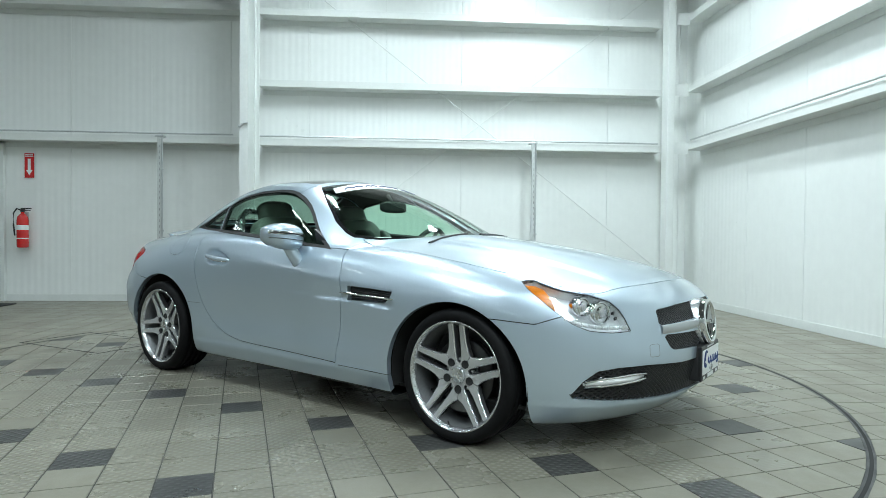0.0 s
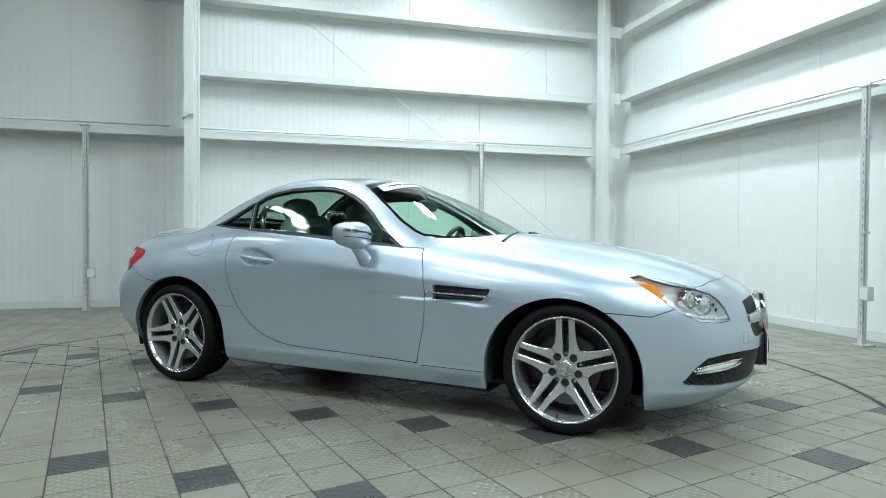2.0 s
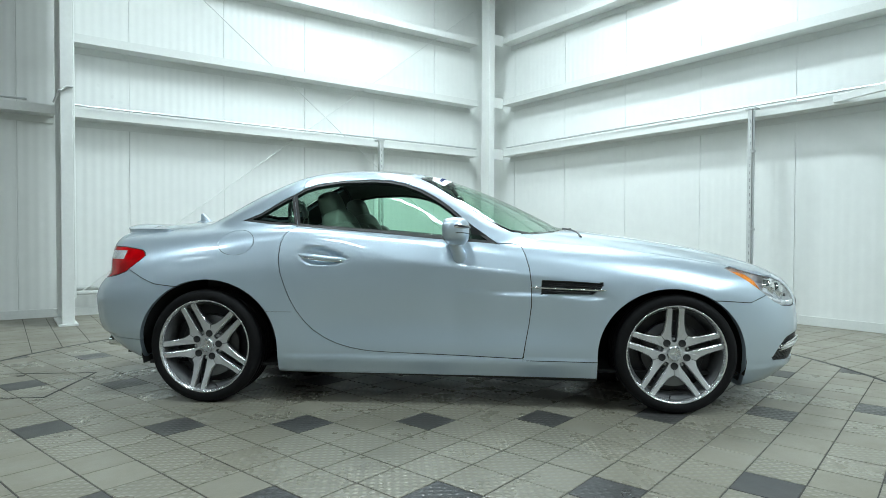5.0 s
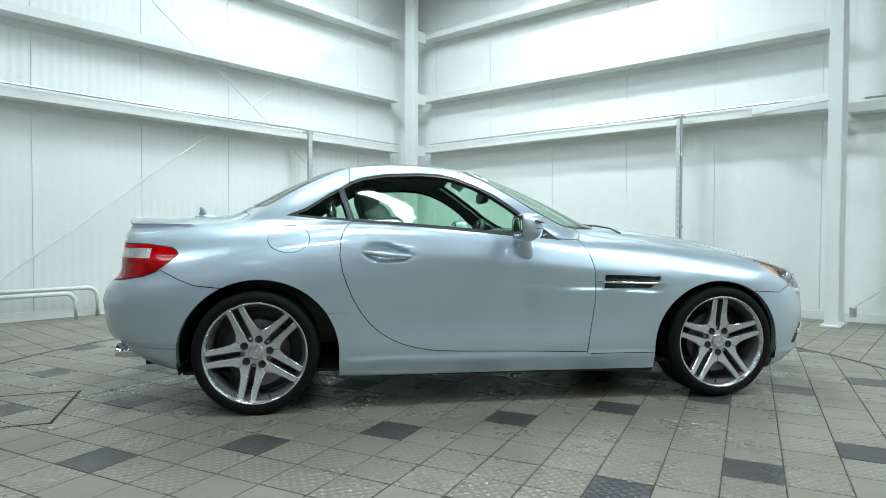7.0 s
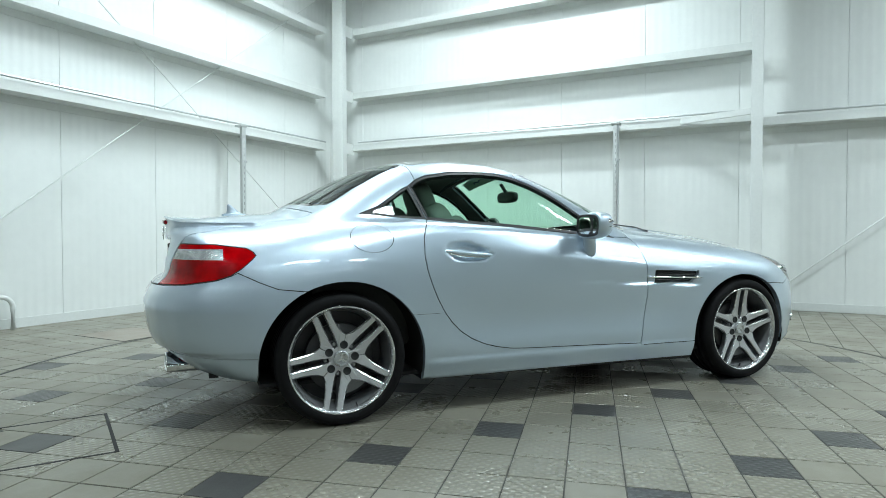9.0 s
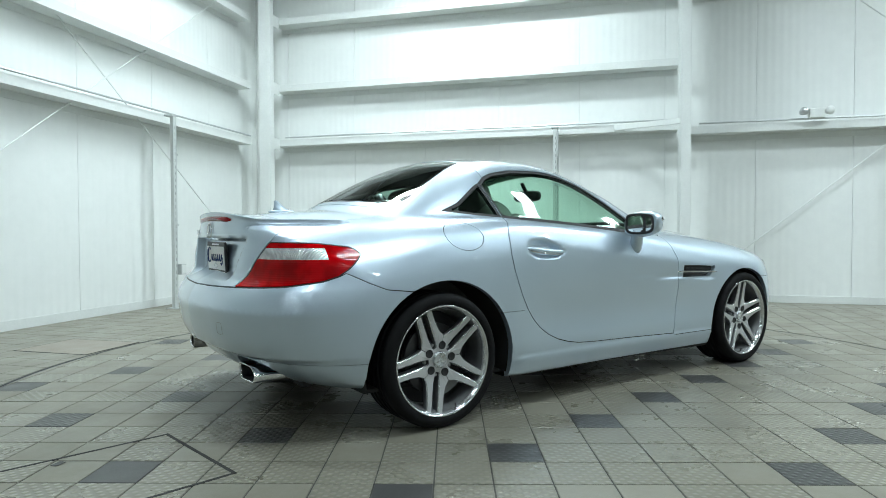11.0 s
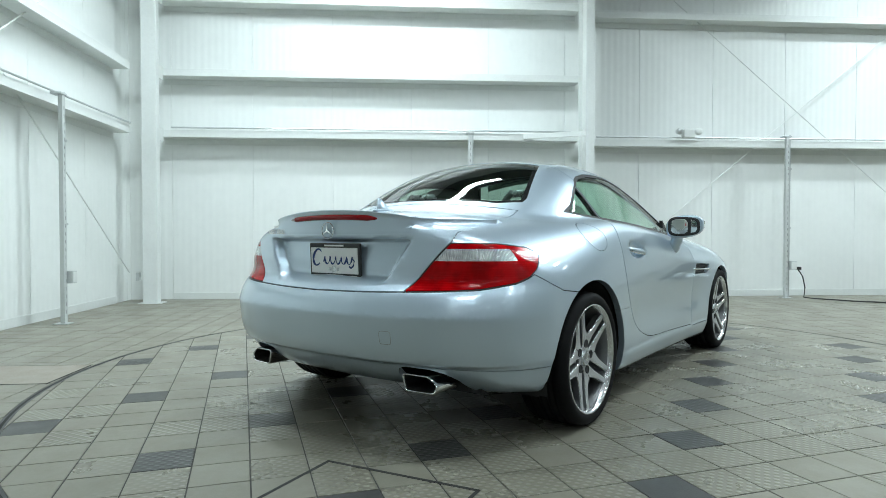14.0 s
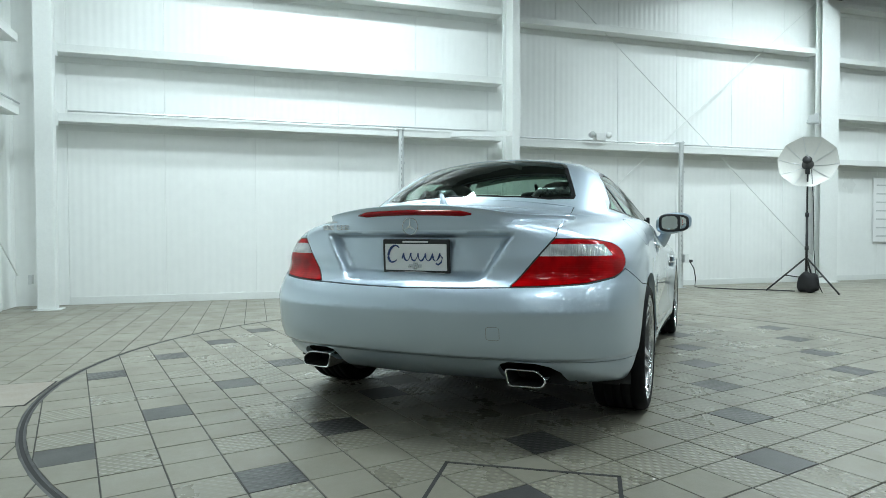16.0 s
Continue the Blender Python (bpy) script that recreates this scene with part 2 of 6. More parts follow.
tagged(part("ceiling", box((WEST - 0.1, SOUTH - 0.1, TOP), (EAST + 0.2, NORTH + 0.2, TOP + 0.1)), CEILING), "dark grey steel deck ceiling of the hall", "ceiling", kind="structure")


def girt(along, a, b, plane, z, depth=0.21, height=0.09):
    """A cold-formed Z rail: front flange up, level web, back flange down, with small lips."""
    t = 0.006
    g = thing("girt", "white painted steel wall rail along the panels", "rail", "wall rails")
    pieces = (("front_flange", 0, 0, t, height), ("lip", t, height - t, 0.018, height), ("web", t, 0, depth - t, t), ("back_flange", depth - t, -height * 0.8, depth, t))
    for name, p0, q0, p1, q1 in pieces:
        if along == "X":
            bm = box((a, plane + p0, z + q0), (b, plane + p1, z + q1))
        else:
            bm = box((plane + p0, a, z + q0), (plane + p1, b, z + q1))
        part(name, bm, STEEL, g)
    return g


COL1, COL2, COL3 = -1.655, 2.79, -2.925
for z in (2.13, 2.92, 3.88, 4.80):
    girt("X", COL1 + 0.05, 3.94, NORTH - 0.215, z)
    girt("Y", COL2 + 0.05, 8.36, EAST - 0.215, z)
for z in (2.14, 3.92, 4.80):
    girt("X", -8.4, COL1 - 0.05, NORTH - 0.215, z)
for z in (2.07, 3.80, 4.80):
    girt("Y", COL3 + 0.10, COL2 - 0.05, EAST - 0.215, z)
for z in (1.98, 2.75, 3.69, 4.62):
    girt("Y", -8.9, COL3 - 0.10, EAST - 0.215, z)


def column(name, face, x, y, width, depth):
    """An upright H section; face names the side that its inner flange looks to."""
    t = thing(name, "white painted steel H column standing against the wall", "column", "hall columns")
    f, w = 0.014, 0.009
    if face == "-x":
        part("flange", box((x, y - width / 2, 0), (x + f, y + width / 2, TOP), 0.003), STEEL, t)
        part("web", box((x + f, y - w / 2, 0), (x + depth - f, y + w / 2, TOP)), STEEL, t)
        part("flange", box((x + depth - f, y - width / 2, 0), (x + depth, y + width / 2, TOP), 0.003), STEEL, t)
        part("base_plate", box((x - 0.03, y - width / 2 - 0.03, 0.001), (x + depth - 0.003, y + width / 2 + 0.03, 0.02), 0.002), STEEL, t)
    else:
        part("flange", box((x - width / 2, y, 0), (x + width / 2, y + f, TOP), 0.003), STEEL, t)
        part("web", box((x - w / 2, y + f, 0), (x + w / 2, y + depth - f, TOP)), STEEL, t)
        part("flange", box((x - width / 2, y + depth - f, 0), (x + width / 2, y + depth, TOP), 0.003), STEEL, t)
        part("base_plate", box((x - width / 2 - 0.03, y - 0.03, 0.001), (x + width / 2 + 0.03, y + depth - 0.003, 0.02), 0.002), STEEL, t)
    return t


post = thing("column", "white painted square steel column standing in the corner of the hall", "column", "hall columns")
part("tube", box((3.893, 8.270, 0.012), (4.003, 8.458, TOP), 0.010), STEEL, post)
part("base_plate", box((3.85, 8.22, 0.001), (4.05, 8.50, 0.012), 0.002), STEEL, post)
for z in (2.13, 2.92, 3.88, 4.80):
    part("cleat", box((4.003, 8.30, z - 0.06), (4.20, 8.308, z + 0.10)), STEEL, post)
column("column", "-y", COL1, 7.95, 0.105, 0.64)
column("column", "-x", 3.845, COL2, 0.112, 0.36)
column("column", "-x", 4.07, COL3, 0.37, 0.13)
part("trim", box((WEST, NORTH - 0.012, 0), (3.96, NORTH - 0.003, 0.09), 0.002), TRIM)
part("trim", box((EAST - 0.012, -8.9, 0), (EAST - 0.003, 8.26, 0.09), 0.002), TRIM)
for ob in [o for o in scene.objects if o.name.startswith("trim")]:
    tagged(ob, "low white base trim along the panel wall", "trim", kind="structure")

# ---- floor ----
RING = (-0.05, 4.32, 2.92)
tagged(part("floor", box((WEST, SOUTH, -0.12), (EAST, NORTH, -0.0028)), CONCRETE), "dark grout bed under the floor tiles", "floor", kind="structure")

# ---- the car: one smooth body form, cut into its panels ----
CAR = pose(0.166, 4.272, 0, 0, 0, -40.5)


def spline(xs, ys):
    """A smooth curve through points, flat beyond its ends."""
    xs, ys = np.array(xs, float), np.array(ys, float)
    d = np.diff(ys) / np.diff(xs)
    m = np.zeros(len(xs))
    h = np.diff(xs)
    m[1:-1] = (d[:-1] * h[1:] + d[1:] * h[:-1]) / (h[1:] + h[:-1])
    m[0], m[-1] = d[0], d[-1]

    def f(x):
        x = np.clip(x, xs[0], xs[-1])
        i = np.clip(np.searchsorted(xs, x) - 1, 0, len(xs) - 2)
        w = xs[i + 1] - xs[i]
        t = (x - xs[i]) / w
        return (ys[i] * (1 + 2 * t) * (1 - t) ** 2 + m[i] * w * t * (1 - t) ** 2
                + ys[i + 1] * t * t * (3 - 2 * t) + m[i + 1] * w * t * t * (t - 1))
    return f


def smax(a, b, r):
    h = np.maximum(r - np.abs(a - b), 0) / r
    return np.maximum(a, b) + h * h * r * 0.25


def smin(a, b, r):
    return -smax(-a, -b, r)


def ramp(x, a, b):
    t = np.clip((x - a) / (b - a), 0, 1)
    return t * t * (3 - 2 * t)


# half width, crease height, crease softness, lean above the crease
WIDE = spline([-2.1, -1.9, -1.6, -1.215, -0.85, -0.4, 0.2, 0.7, 1.215, 1.55, 1.85, 2.1], [0.80, 0.845, 0.885, 0.905, 0.893, 0.88, 0.877, 0.887, 0.905, 0.885, 0.83, 0.76])
CREASE = spline([-2.1, -1.7, -1.215, -0.85, -0.6, -0.3, -0.132, 0.477, 0.947, 1.3, 1.7, 2.1], [0.56, 0.60, 0.68, 0.745, 0.785, 0.776, 0.757, 0.69, 0.645, 0.62, 0.54, 0.48])
def SOFT(x):
    return np.interp(x, [-2.1, -1.1, -0.7, -0.35, -0.12, 0.8, 1.1, 2.1], [0.07, 0.06, 0.05, 0.022, 0.008, 0.008, 0.05, 0.07])


LEAN = spline([-2.1, -1.2, -0.7, -0.2, 0.4, 0.9, 1.3, 2.1], [0.28, 0.30, 0.35, 0.42, 0.40, 0.35, 0.30, 0.30])
BULGE = spline([-2.1, -1.2, -0.7, 0.4, 1.0, 1.4, 2.1], [1.0, 1.0, 0.6, 0.4, 1.0, 1.1, 1.1])
CENTRE = spline([-2.1, -2.0, -1.85, -1.6, -1.3, -1.0, -0.5, 0.0, 0.5, 0.75, 1.0, 1.3, 1.6, 1.8, 1.95, 2.1],
                [0.905, 0.93, 0.948, 0.970, 0.985, 0.985, 0.965, 0.955, 0.945, 0.925, 0.896, 0.853, 0.795, 0.742, 0.69, 0.62])
DROP = spline([-2.1, -1.7, -1.2, -0.7, 0.0, 0.34, 1.0, 1.45, 2.1], [0.17, 0.14, 0.085, 0.05, 0.08, 0.105, 0.095, 0.09, 0.10])
EDGE_R = spline([-2.1, -1.2, -0.7, 0.3, 0.9, 2.1], [0.10, 0.10, 0.05, 0.04, 0.09, 0.12])
NOSE = spline([0.1, 0.17, 0.24, 0.32, 0.42, 0.5, 0.6, 0.68, 0.75], [1.92, 1.975, 2.035, 2.06, 2.068, 2.06, 2.04, 2.0, 1.93])
TAIL = spline([0.15, 0.23, 0.3, 0.38, 0.48, 0.54, 0.60, 0.635, 0.66, 0.75, 0.85, 0.92, 0.95], [1.80, 1.90, 1.985, 2.04, 2.062, 2.068, 2.066, 2.052, 2.030, 2.013, 1.998, 2.003, 2.018])
PLAN_F = spline([0, 0.2, 0.4, 0.55, 0.7, 0.8, 0.9, 1.0], [0, 0.010, 0.05, 0.115, 0.225, 0.36, 0.56, 0.8])
PLAN_R = spline([0, 0.3, 0.5, 0.65, 0.75, 0.85, 0.92, 1.0], [0, 0.02, 0.055, 0.115, 0.19, 0.345, 0.58, 0.9])
UNDER = spline([-2.1, -1.9, -1.6, -0.8, 0.0, 0.8, 1.6, 2.1], [0.235, 0.225, 0.21, 0.165, 0.152, 0.142, 0.122, 0.128])
ROOF = spline([-2.0, -1.6, -1.4, -1.25, -1.05, -0.85, -0.65, -0.45, -0.2, 0.0, 0.2, 0.4, 0.6, 0.75, 0.95, 1.3],
              [0.60, 0.88, 0.995, 1.074, 1.176, 1.254, 1.293, 1.301, 1.286, 1.245, 1.180, 1.096, 1.000, 0.920, 0.81, 0.60])
GLASS_W = spline([-1.5, -1.0, -0.5, 0.0, 0.4, 0.7, 0.9], [0.66, 0.735, 0.77, 0.775, 0.765, 0.73, 0.66])
TUMBLE = spline([0.8, 0.9, 1.0, 1.1, 1.2, 1.30], [-0.04, 0.0, 0.06, 0.125, 0.20, 0.30])


def car_form(x, y, z):
    """Less than nothing inside the body, about the distance outside."""
    y = np.abs(y)
    up = z - CREASE(x)
    s = SOFT(x)
    rise = s * np.logaddexp(0, up / s)
    low = np.maximum(0.34 - z, 0)
    g = LEAN(x) * rise + BULGE(x) * np.maximum(up, 0) ** 2 + 1.3 * low ** 2
    g = g + 0.014 * np.exp(-((z - 0.43) / 0.12) ** 2) * ramp(x, -0.8, -0.5) * (1 - ramp(x, 0.6, 0.9))
    # hollow behind the door handle, narrower to the front
    grip = np.hypot((x + 0.565) / 0.130, (z - 0.776 + 0.10 * (x + 0.565)) / (0.047 - 0.13 * (x + 0.565)).clip(0.02, 0.06))
    g = g + 0.025 * ramp(grip, 1.08, 0.48)
    # scoop that runs out of the side vent and fades along the door
    edge = np.interp(x, [0.0, 0.5, 0.85], [0.612, 0.590, 0.572])
    scoop = ramp(z, edge - 0.008, edge + 0.007) * np.clip(-up / (CREASE(x) - edge), 0, 1)
    g = g + 0.009 * scoop * ramp(x, 0.0, 0.55) * (1 - ramp(x, 0.79, 0.90))
    # sill: a ledge that stands out below the door
    g = g - 0.009 * ramp(z, 0.276, 0.240) * ramp(x, -0.85, -0.70) * (1 - ramp(x, 0.80, 0.90))
    side = (y - WIDE(x) + g) * 0.93
    zt = CENTRE(x) - DROP(x) * (y / 0.78) ** 2.2
    zt = zt + 0.008 * ramp(y, 0.50, 0.42) * ramp(x, 0.6, 0.8) * (1 - ramp(x, 1.6, 1.9))
    top = (z - zt) * 0.97
    front = (x - NOSE(z) + PLAN_F(y) - 0.014 * ramp(z, 0.246, 0.222)) * 0.9
    rear = -x - TAIL(z) + PLAN_R(y) + 0.38 * np.clip(z - 0.540, 0, 0.10)
    # hollow for the number plate, step under the bumper's lower line
    hollow = ramp(y - (0.445 - 0.62 * np.maximum(0.838 - z, 0)), 0.0, -0.05) * ramp(z, 0.842, 0.826) * ramp(z, 0.640, 0.690)
    rear = (rear + 0.050 * hollow + 0.020 * ramp(z, 0.354, 0.334)) * 0.9
    lower = smax(smax(side, top, EDGE_R(x)), UNDER(x) - z, 0.03)
    lower = smax(lower, front, 0.10)
    lower = smax(lower, rear, 0.06)
    xe = x + 0.30 * y * y * ramp(x, -0.4, 0.1) - 0.16 * y * y * ramp(-x, 0.6, 1.0)
    roof = (z - ROOF(xe) + 0.07 * (y / 0.55) ** 2) * 0.92
    glass = (y - GLASS_W(x) + TUMBLE(z)) * 0.80
    green = smax(smax(roof, glass, 0.09), 0.8 - z, 0.02)
    return smin(lower, green, 0.022)


def gradient(p, e=0.003):
    g = np.empty_like(p)
    for k in range(3):
        q = p.copy()
        q[:, k] += e
        r = p.copy()
        r[:, k] -= e
        g[:, k] = (car_form(*q.T) - car_form(*r.T)) / (2 * e)
    return g


def body_surface(h):
    """An even net of small faces over the body form."""
    xs, ys, zs = np.arange(-2.16, 2.17, h), np.arange(-0.5 * h - h * int(0.96 / h), 0.97, h), np.arange(0.12, 1.34, h)
    X, Y, Z = np.meshgrid(xs, ys, zs, indexing="ij")
    inside = car_form(X, Y, Z) < 0
    n = inside[:-1, :-1, :-1].astype(np.int8)
    n = sum(inside[a:a + len(xs) - 1, b:b + len(ys) - 1, c:c + len(zs) - 1].astype(np.int8) for a in (0, 1) for b in (0, 1) for c in (0, 1))
    cell = (n > 0) & (n < 8)
    ids = -np.ones(cell.shape, int)
    ijk = np.argwhere(cell)
    ids[tuple(ijk.T)] = np.arange(len(ijk))
    p = np.stack([xs[ijk[:, 0]], ys[ijk[:, 1]], zs[ijk[:, 2]]], -1) + h / 2
    for _ in range(5):
        g = gradient(p)
        f = car_form(*p.T)
        p = p - g * (np.clip(f, -h, h) / np.maximum((g * g).sum(1), 0.05))[:, None]
    quads = []
    for ax in range(3):
        a = [slice(None)] * 3
        b = [slice(None)] * 3
        a[ax], b[ax] = slice(0, -1), slice(1, None)
        s0, s1 = inside[tuple(a)], inside[tuple(b)]
        e = np.argwhere(s0 != s1)
        flip = s0[tuple(e.T)]
        u, v = (ax + 1) % 3, (ax + 2) % 3
        ok = (e[:, u] > 0) & (e[:, v] > 0) & (e[:, u] < cell.shape[u]) & (e[:, v] < cell.shape[v])
        e, flip = e[ok], flip[ok]
        c = []
        for du, dv in ((-1, -1), (0, -1), (0, 0), (-1, 0)):
            q = e.copy()
            q[:, u] += du
            q[:, v] += dv
            c.append(ids[tuple(q.T)])
        q = np.stack(c, -1)
        q[~flip] = q[~flip][:, ::-1]
        quads.append(q)
    q = np.concatenate(quads)
    q = q[(q >= 0).all(1)]
    d1 = np.linalg.norm(p[q[:, 0]] - p[q[:, 2]], axis=1)
    d2 = np.linalg.norm(p[q[:, 1]] - p[q[:, 3]], axis=1)
    t = np.where((d1 < d2)[:, None, None], np.stack([q[:, [0, 1, 2]], q[:, [0, 2, 3]]], 1), np.stack([q[:, [1, 2, 3]], q[:, [1, 3, 0]]], 1)).reshape(-1, 3)
    return p, t

PAINT = mat("silver_blue_metallic_paint", (0.53, 0.63, 0.72), 0.37, 0.74, 1.0, Coat_IOR=1.6)
PAINT.node_tree.nodes["Principled BSDF"].inputs["Coat Roughness"].default_value = 0.012
_n = node(PAINT, "ShaderNodeTexNoise", Scale=900.0, Detail=2.0)
_c = node(PAINT, "ShaderNodeTexCoord")
link(PAINT, _c, "Object", _n, "Vector")
_b = node(PAINT, "ShaderNodeBump", Strength=0.10, Distance=0.0006)
link(PAINT, _n, "Fac", _b, "Height")
link(PAINT, _b, "Normal", PAINT.node_tree.nodes["Principled BSDF"], "Normal")
SLOT_GREY = mat("slot_shadow_grey", (0.22, 0.225, 0.225), 0.7)
RUBBER = vary(mat("black_rubber", (0.018, 0.018, 0.019), 0.55), 12.0, 0.3, rough=0.1)
BLACK_PLASTIC = vary(mat("black_plastic", (0.022, 0.022, 0.024), 0.45), 20.0, 0.3, rough=0.1)
GLOSS_BLACK = mat("gloss_black", (0.012, 0.012, 0.013), 0.08, 0, 0.5)
CHROME = mat("chrome", (0.80, 0.81, 0.82), 0.08, 1.0)
SATIN = vary(mat("satin_silver", (0.62, 0.64, 0.66), 0.28, 0.9), 30.0, 0.08, rough=0.05)
AMBER = mat("amber_lens", (0.85, 0.23, 0.004), 0.25, 0, 0.8)
RED_LENS = mat("red_lens", (0.48, 0.001, 0.003), 0.07, 0, 0.18, Specular_IOR_Level=0.12)
RED_DEEP = mat("deep_red_lens", (0.25, 0.002, 0.005), 0.07, 0, 0.3, Specular_IOR_Level=0.25)
CLEAR_LENS = mat("clear_ribbed_lens", (0.82, 0.83, 0.85), 0.14, 0.35, 1.0)
for m_, axis_, step_, deep_ in ((CLEAR_LENS, "Y", 0.007, 0.6), (RED_LENS, "Z", 0.009, 0.10), (AMBER, "Z", 0.008, 0.15)):
    # moulded ribs inside the lens, under a smooth outer face
    tc_ = node(m_, "ShaderNodeTexCoord")
    sp_ = node(m_, "ShaderNodeSeparateXYZ")
    link(m_, tc_, "Object", sp_, "Vector")
    mu_ = node(m_, "ShaderNodeMath")
    mu_.operation = "MULTIPLY"
    mu_.inputs[1].default_value = 2 * math.pi / step_
    link(m_, sp_, axis_, mu_, 0)
    si_ = node(m_, "ShaderNodeMath")
    si_.operation = "SINE"
    link(m_, mu_, 0, si_, 0)
    bu_ = node(m_, "ShaderNodeBump", Strength=deep_, Distance=0.002)
    link(m_, si_, 0, bu_, "Height")
    link(m_, bu_, "Normal", m_.node_tree.nodes["Principled BSDF"], "Normal")
    nz_ = node(m_, "ShaderNodeTexNoise", Scale=16.0, Detail=2.0)
    link(m_, tc_, "Object", nz_, "Vector")
    rg_ = node(m_, "ShaderNodeMapRange")
    rg_.inputs["From Min"].default_value, rg_.inputs["From Max"].default_value = 0.38, 0.62
    rg_.inputs["To Min"].default_value, rg_.inputs["To Max"].default_value = 0.6, 1.0
    link(m_, nz_, "Fac", rg_, "Value")
    mx_ = node(m_, "ShaderNodeMix")
    mx_.data_type, mx_.blend_type = "RGBA", "MULTIPLY"
    mx_.inputs["Factor"].default_value = 1.0
    mx_.inputs["A"].default_value = m_.node_tree.nodes["Principled BSDF"].inputs["Base Color"].default_value
    link(m_, rg_, "Result", mx_, "B")
    link(m_, mx_, "Result", m_.node_tree.nodes["Principled BSDF"], "Base Color")
LAMP_BOWL = vary(mat("bright_lamp_bowl", (0.93, 0.94, 0.95), 0.20, 0.35), 9.0, 0.06)
LINER = vary(mat("grey_headliner", (0.10, 0.105, 0.10), 0.8), 9.0, 0.2)
UNDERSIDE = vary(mat("black_underbody", (0.015, 0.015, 0.015), 0.85), 5.0, 0.3)
WHITE_PRINT = mat("white_print", (0.78, 0.79, 0.78), 0.5)


def pane(name, tint, ior=1.5):
    """Thin tinted glass: clear straight through, with a mirror sheen that grows at a slant."""
    m = bpy.data.materials.new(name)
    m.use_nodes = True
    t = m.node_tree
    t.nodes.clear()
    out = t.nodes.new("ShaderNodeOutputMaterial")
    mix = t.nodes.new("ShaderNodeMixShader")
    tr = t.nodes.new("ShaderNodeBsdfTransparent")
    tr.inputs["Color"].default_value = (*tint, 1)
    gl = t.nodes.new("ShaderNodeBsdfGlossy")
    gl.inputs["Roughness"].default_value = 0.01
    # mirror share by the slant of the view: f0 + (1 - f0) * slant ** 5
    lw = t.nodes.new("ShaderNodeLayerWeight")
    lw.inputs["Blend"].default_value = 0.5
    po = t.nodes.new("ShaderNodeMath")
    po.operation = "POWER"
    po.inputs[1].default_value = 5.0
    ma = t.nodes.new("ShaderNodeMath")
    ma.operation = "MULTIPLY_ADD"
    f0 = ((ior - 1) / (ior + 1)) ** 2
    ma.inputs[1].default_value, ma.inputs[2].default_value = 1 - f0, f0
    t.links.new(lw.outputs["Facing"], po.inputs[0])
    t.links.new(po.outputs[0], ma.inputs[0])
    t.links.new(ma.outputs[0], mix.inputs[0])
    t.links.new(tr.outputs[0], mix.inputs[1])
    t.links.new(gl.outputs[0], mix.inputs[2])
    t.links.new(mix.outputs[0], out.inputs["Surface"])
    return m


SIDE_GLASS, SCREEN_GLASS = pane("green_side_glass", (0.70, 0.90, 0.79)), pane("windscreen_glass", (0.74, 0.92, 0.82))
REAR_GLASS, ROOF_GLASS = pane("dark_rear_glass", (0.42, 0.50, 0.46), 1.6), mat("black_roof_glass", (0.010, 0.012, 0.014), 0.03, 0, 0.6)
LENS_GLASS = pane("lamp_lens", (0.93, 0.95, 0.96), 1.45)


class Skin:
    """A net of triangles with smooth normals that can be cut along curves."""

    def __init__(self, v, t):
        self.v, self.t = v, t
        g = gradient(v)
        self.n = g / np.linalg.norm(g, axis=1)[:, None]

    def cut(self, fn, at=0.0):
        f = fn(self.v) - at
        f = np.where(np.abs(f) < 2e-4, 2e-4, f)
        s = f > 0
        k = s[self.t].sum(1)
        keep, cross = self.t[(k == 0) | (k == 3)], self.t[(k == 1) | (k == 2)]
        if not len(cross):
            return
        sc = s[cross]
        lone = np.where(sc.sum(1) == 1, sc.argmax(1), (~sc).argmax(1))
        r = np.arange(len(cross))
        a, b, c = cross[r, lone], cross[r, (lone + 1) % 3], cross[r, (lone + 2) % 3]
        e = np.concatenate([np.sort(np.stack([a, b], 1), 1), np.sort(np.stack([a, c], 1), 1)])
        key = e[:, 0].astype(np.int64) * len(self.v) + e[:, 1]
        u, first, back = np.unique(key, return_index=True, return_inverse=True)
        p, q = e[first, 0], e[first, 1]
        w = (f[p] / (f[p] - f[q]))[:, None]
        nv = self.v[p] * (1 - w) + self.v[q] * w
        nn = self.n[p] * (1 - w) + self.n[q] * w
        nn /= np.linalg.norm(nn, axis=1)[:, None]
        ids = len(self.v) + back.ravel()
        ab, ac = ids[:len(cross)], ids[len(cross):]
        self.v, self.n = np.concatenate([self.v, nv]), np.concatenate([self.n, nn])
        self.t = np.concatenate([keep, np.stack([a, ab, ac], 1), np.stack([ab, b, c], 1), np.stack([ab, c, ac], 1)])

    def middle(self):
        return self.v[self.t].mean(1)


def smooth_outline(pts, k=5):
    """A rounded closed outline through points."""
    p = np.array(pts, float)
    n = len(p)
    out = []
    for i in range(n):
        a, b, c, d = p[i - 1], p[i], p[(i + 1) % n], p[(i + 2) % n]
        for t in np.arange(k) / k:
            out.append(0.5 * (2 * b + (c - a) * t + (2 * a - 5 * b + 4 * c - d) * t * t + (3 * b - a - 3 * c + d) * t ** 3))
    return np.array(out)


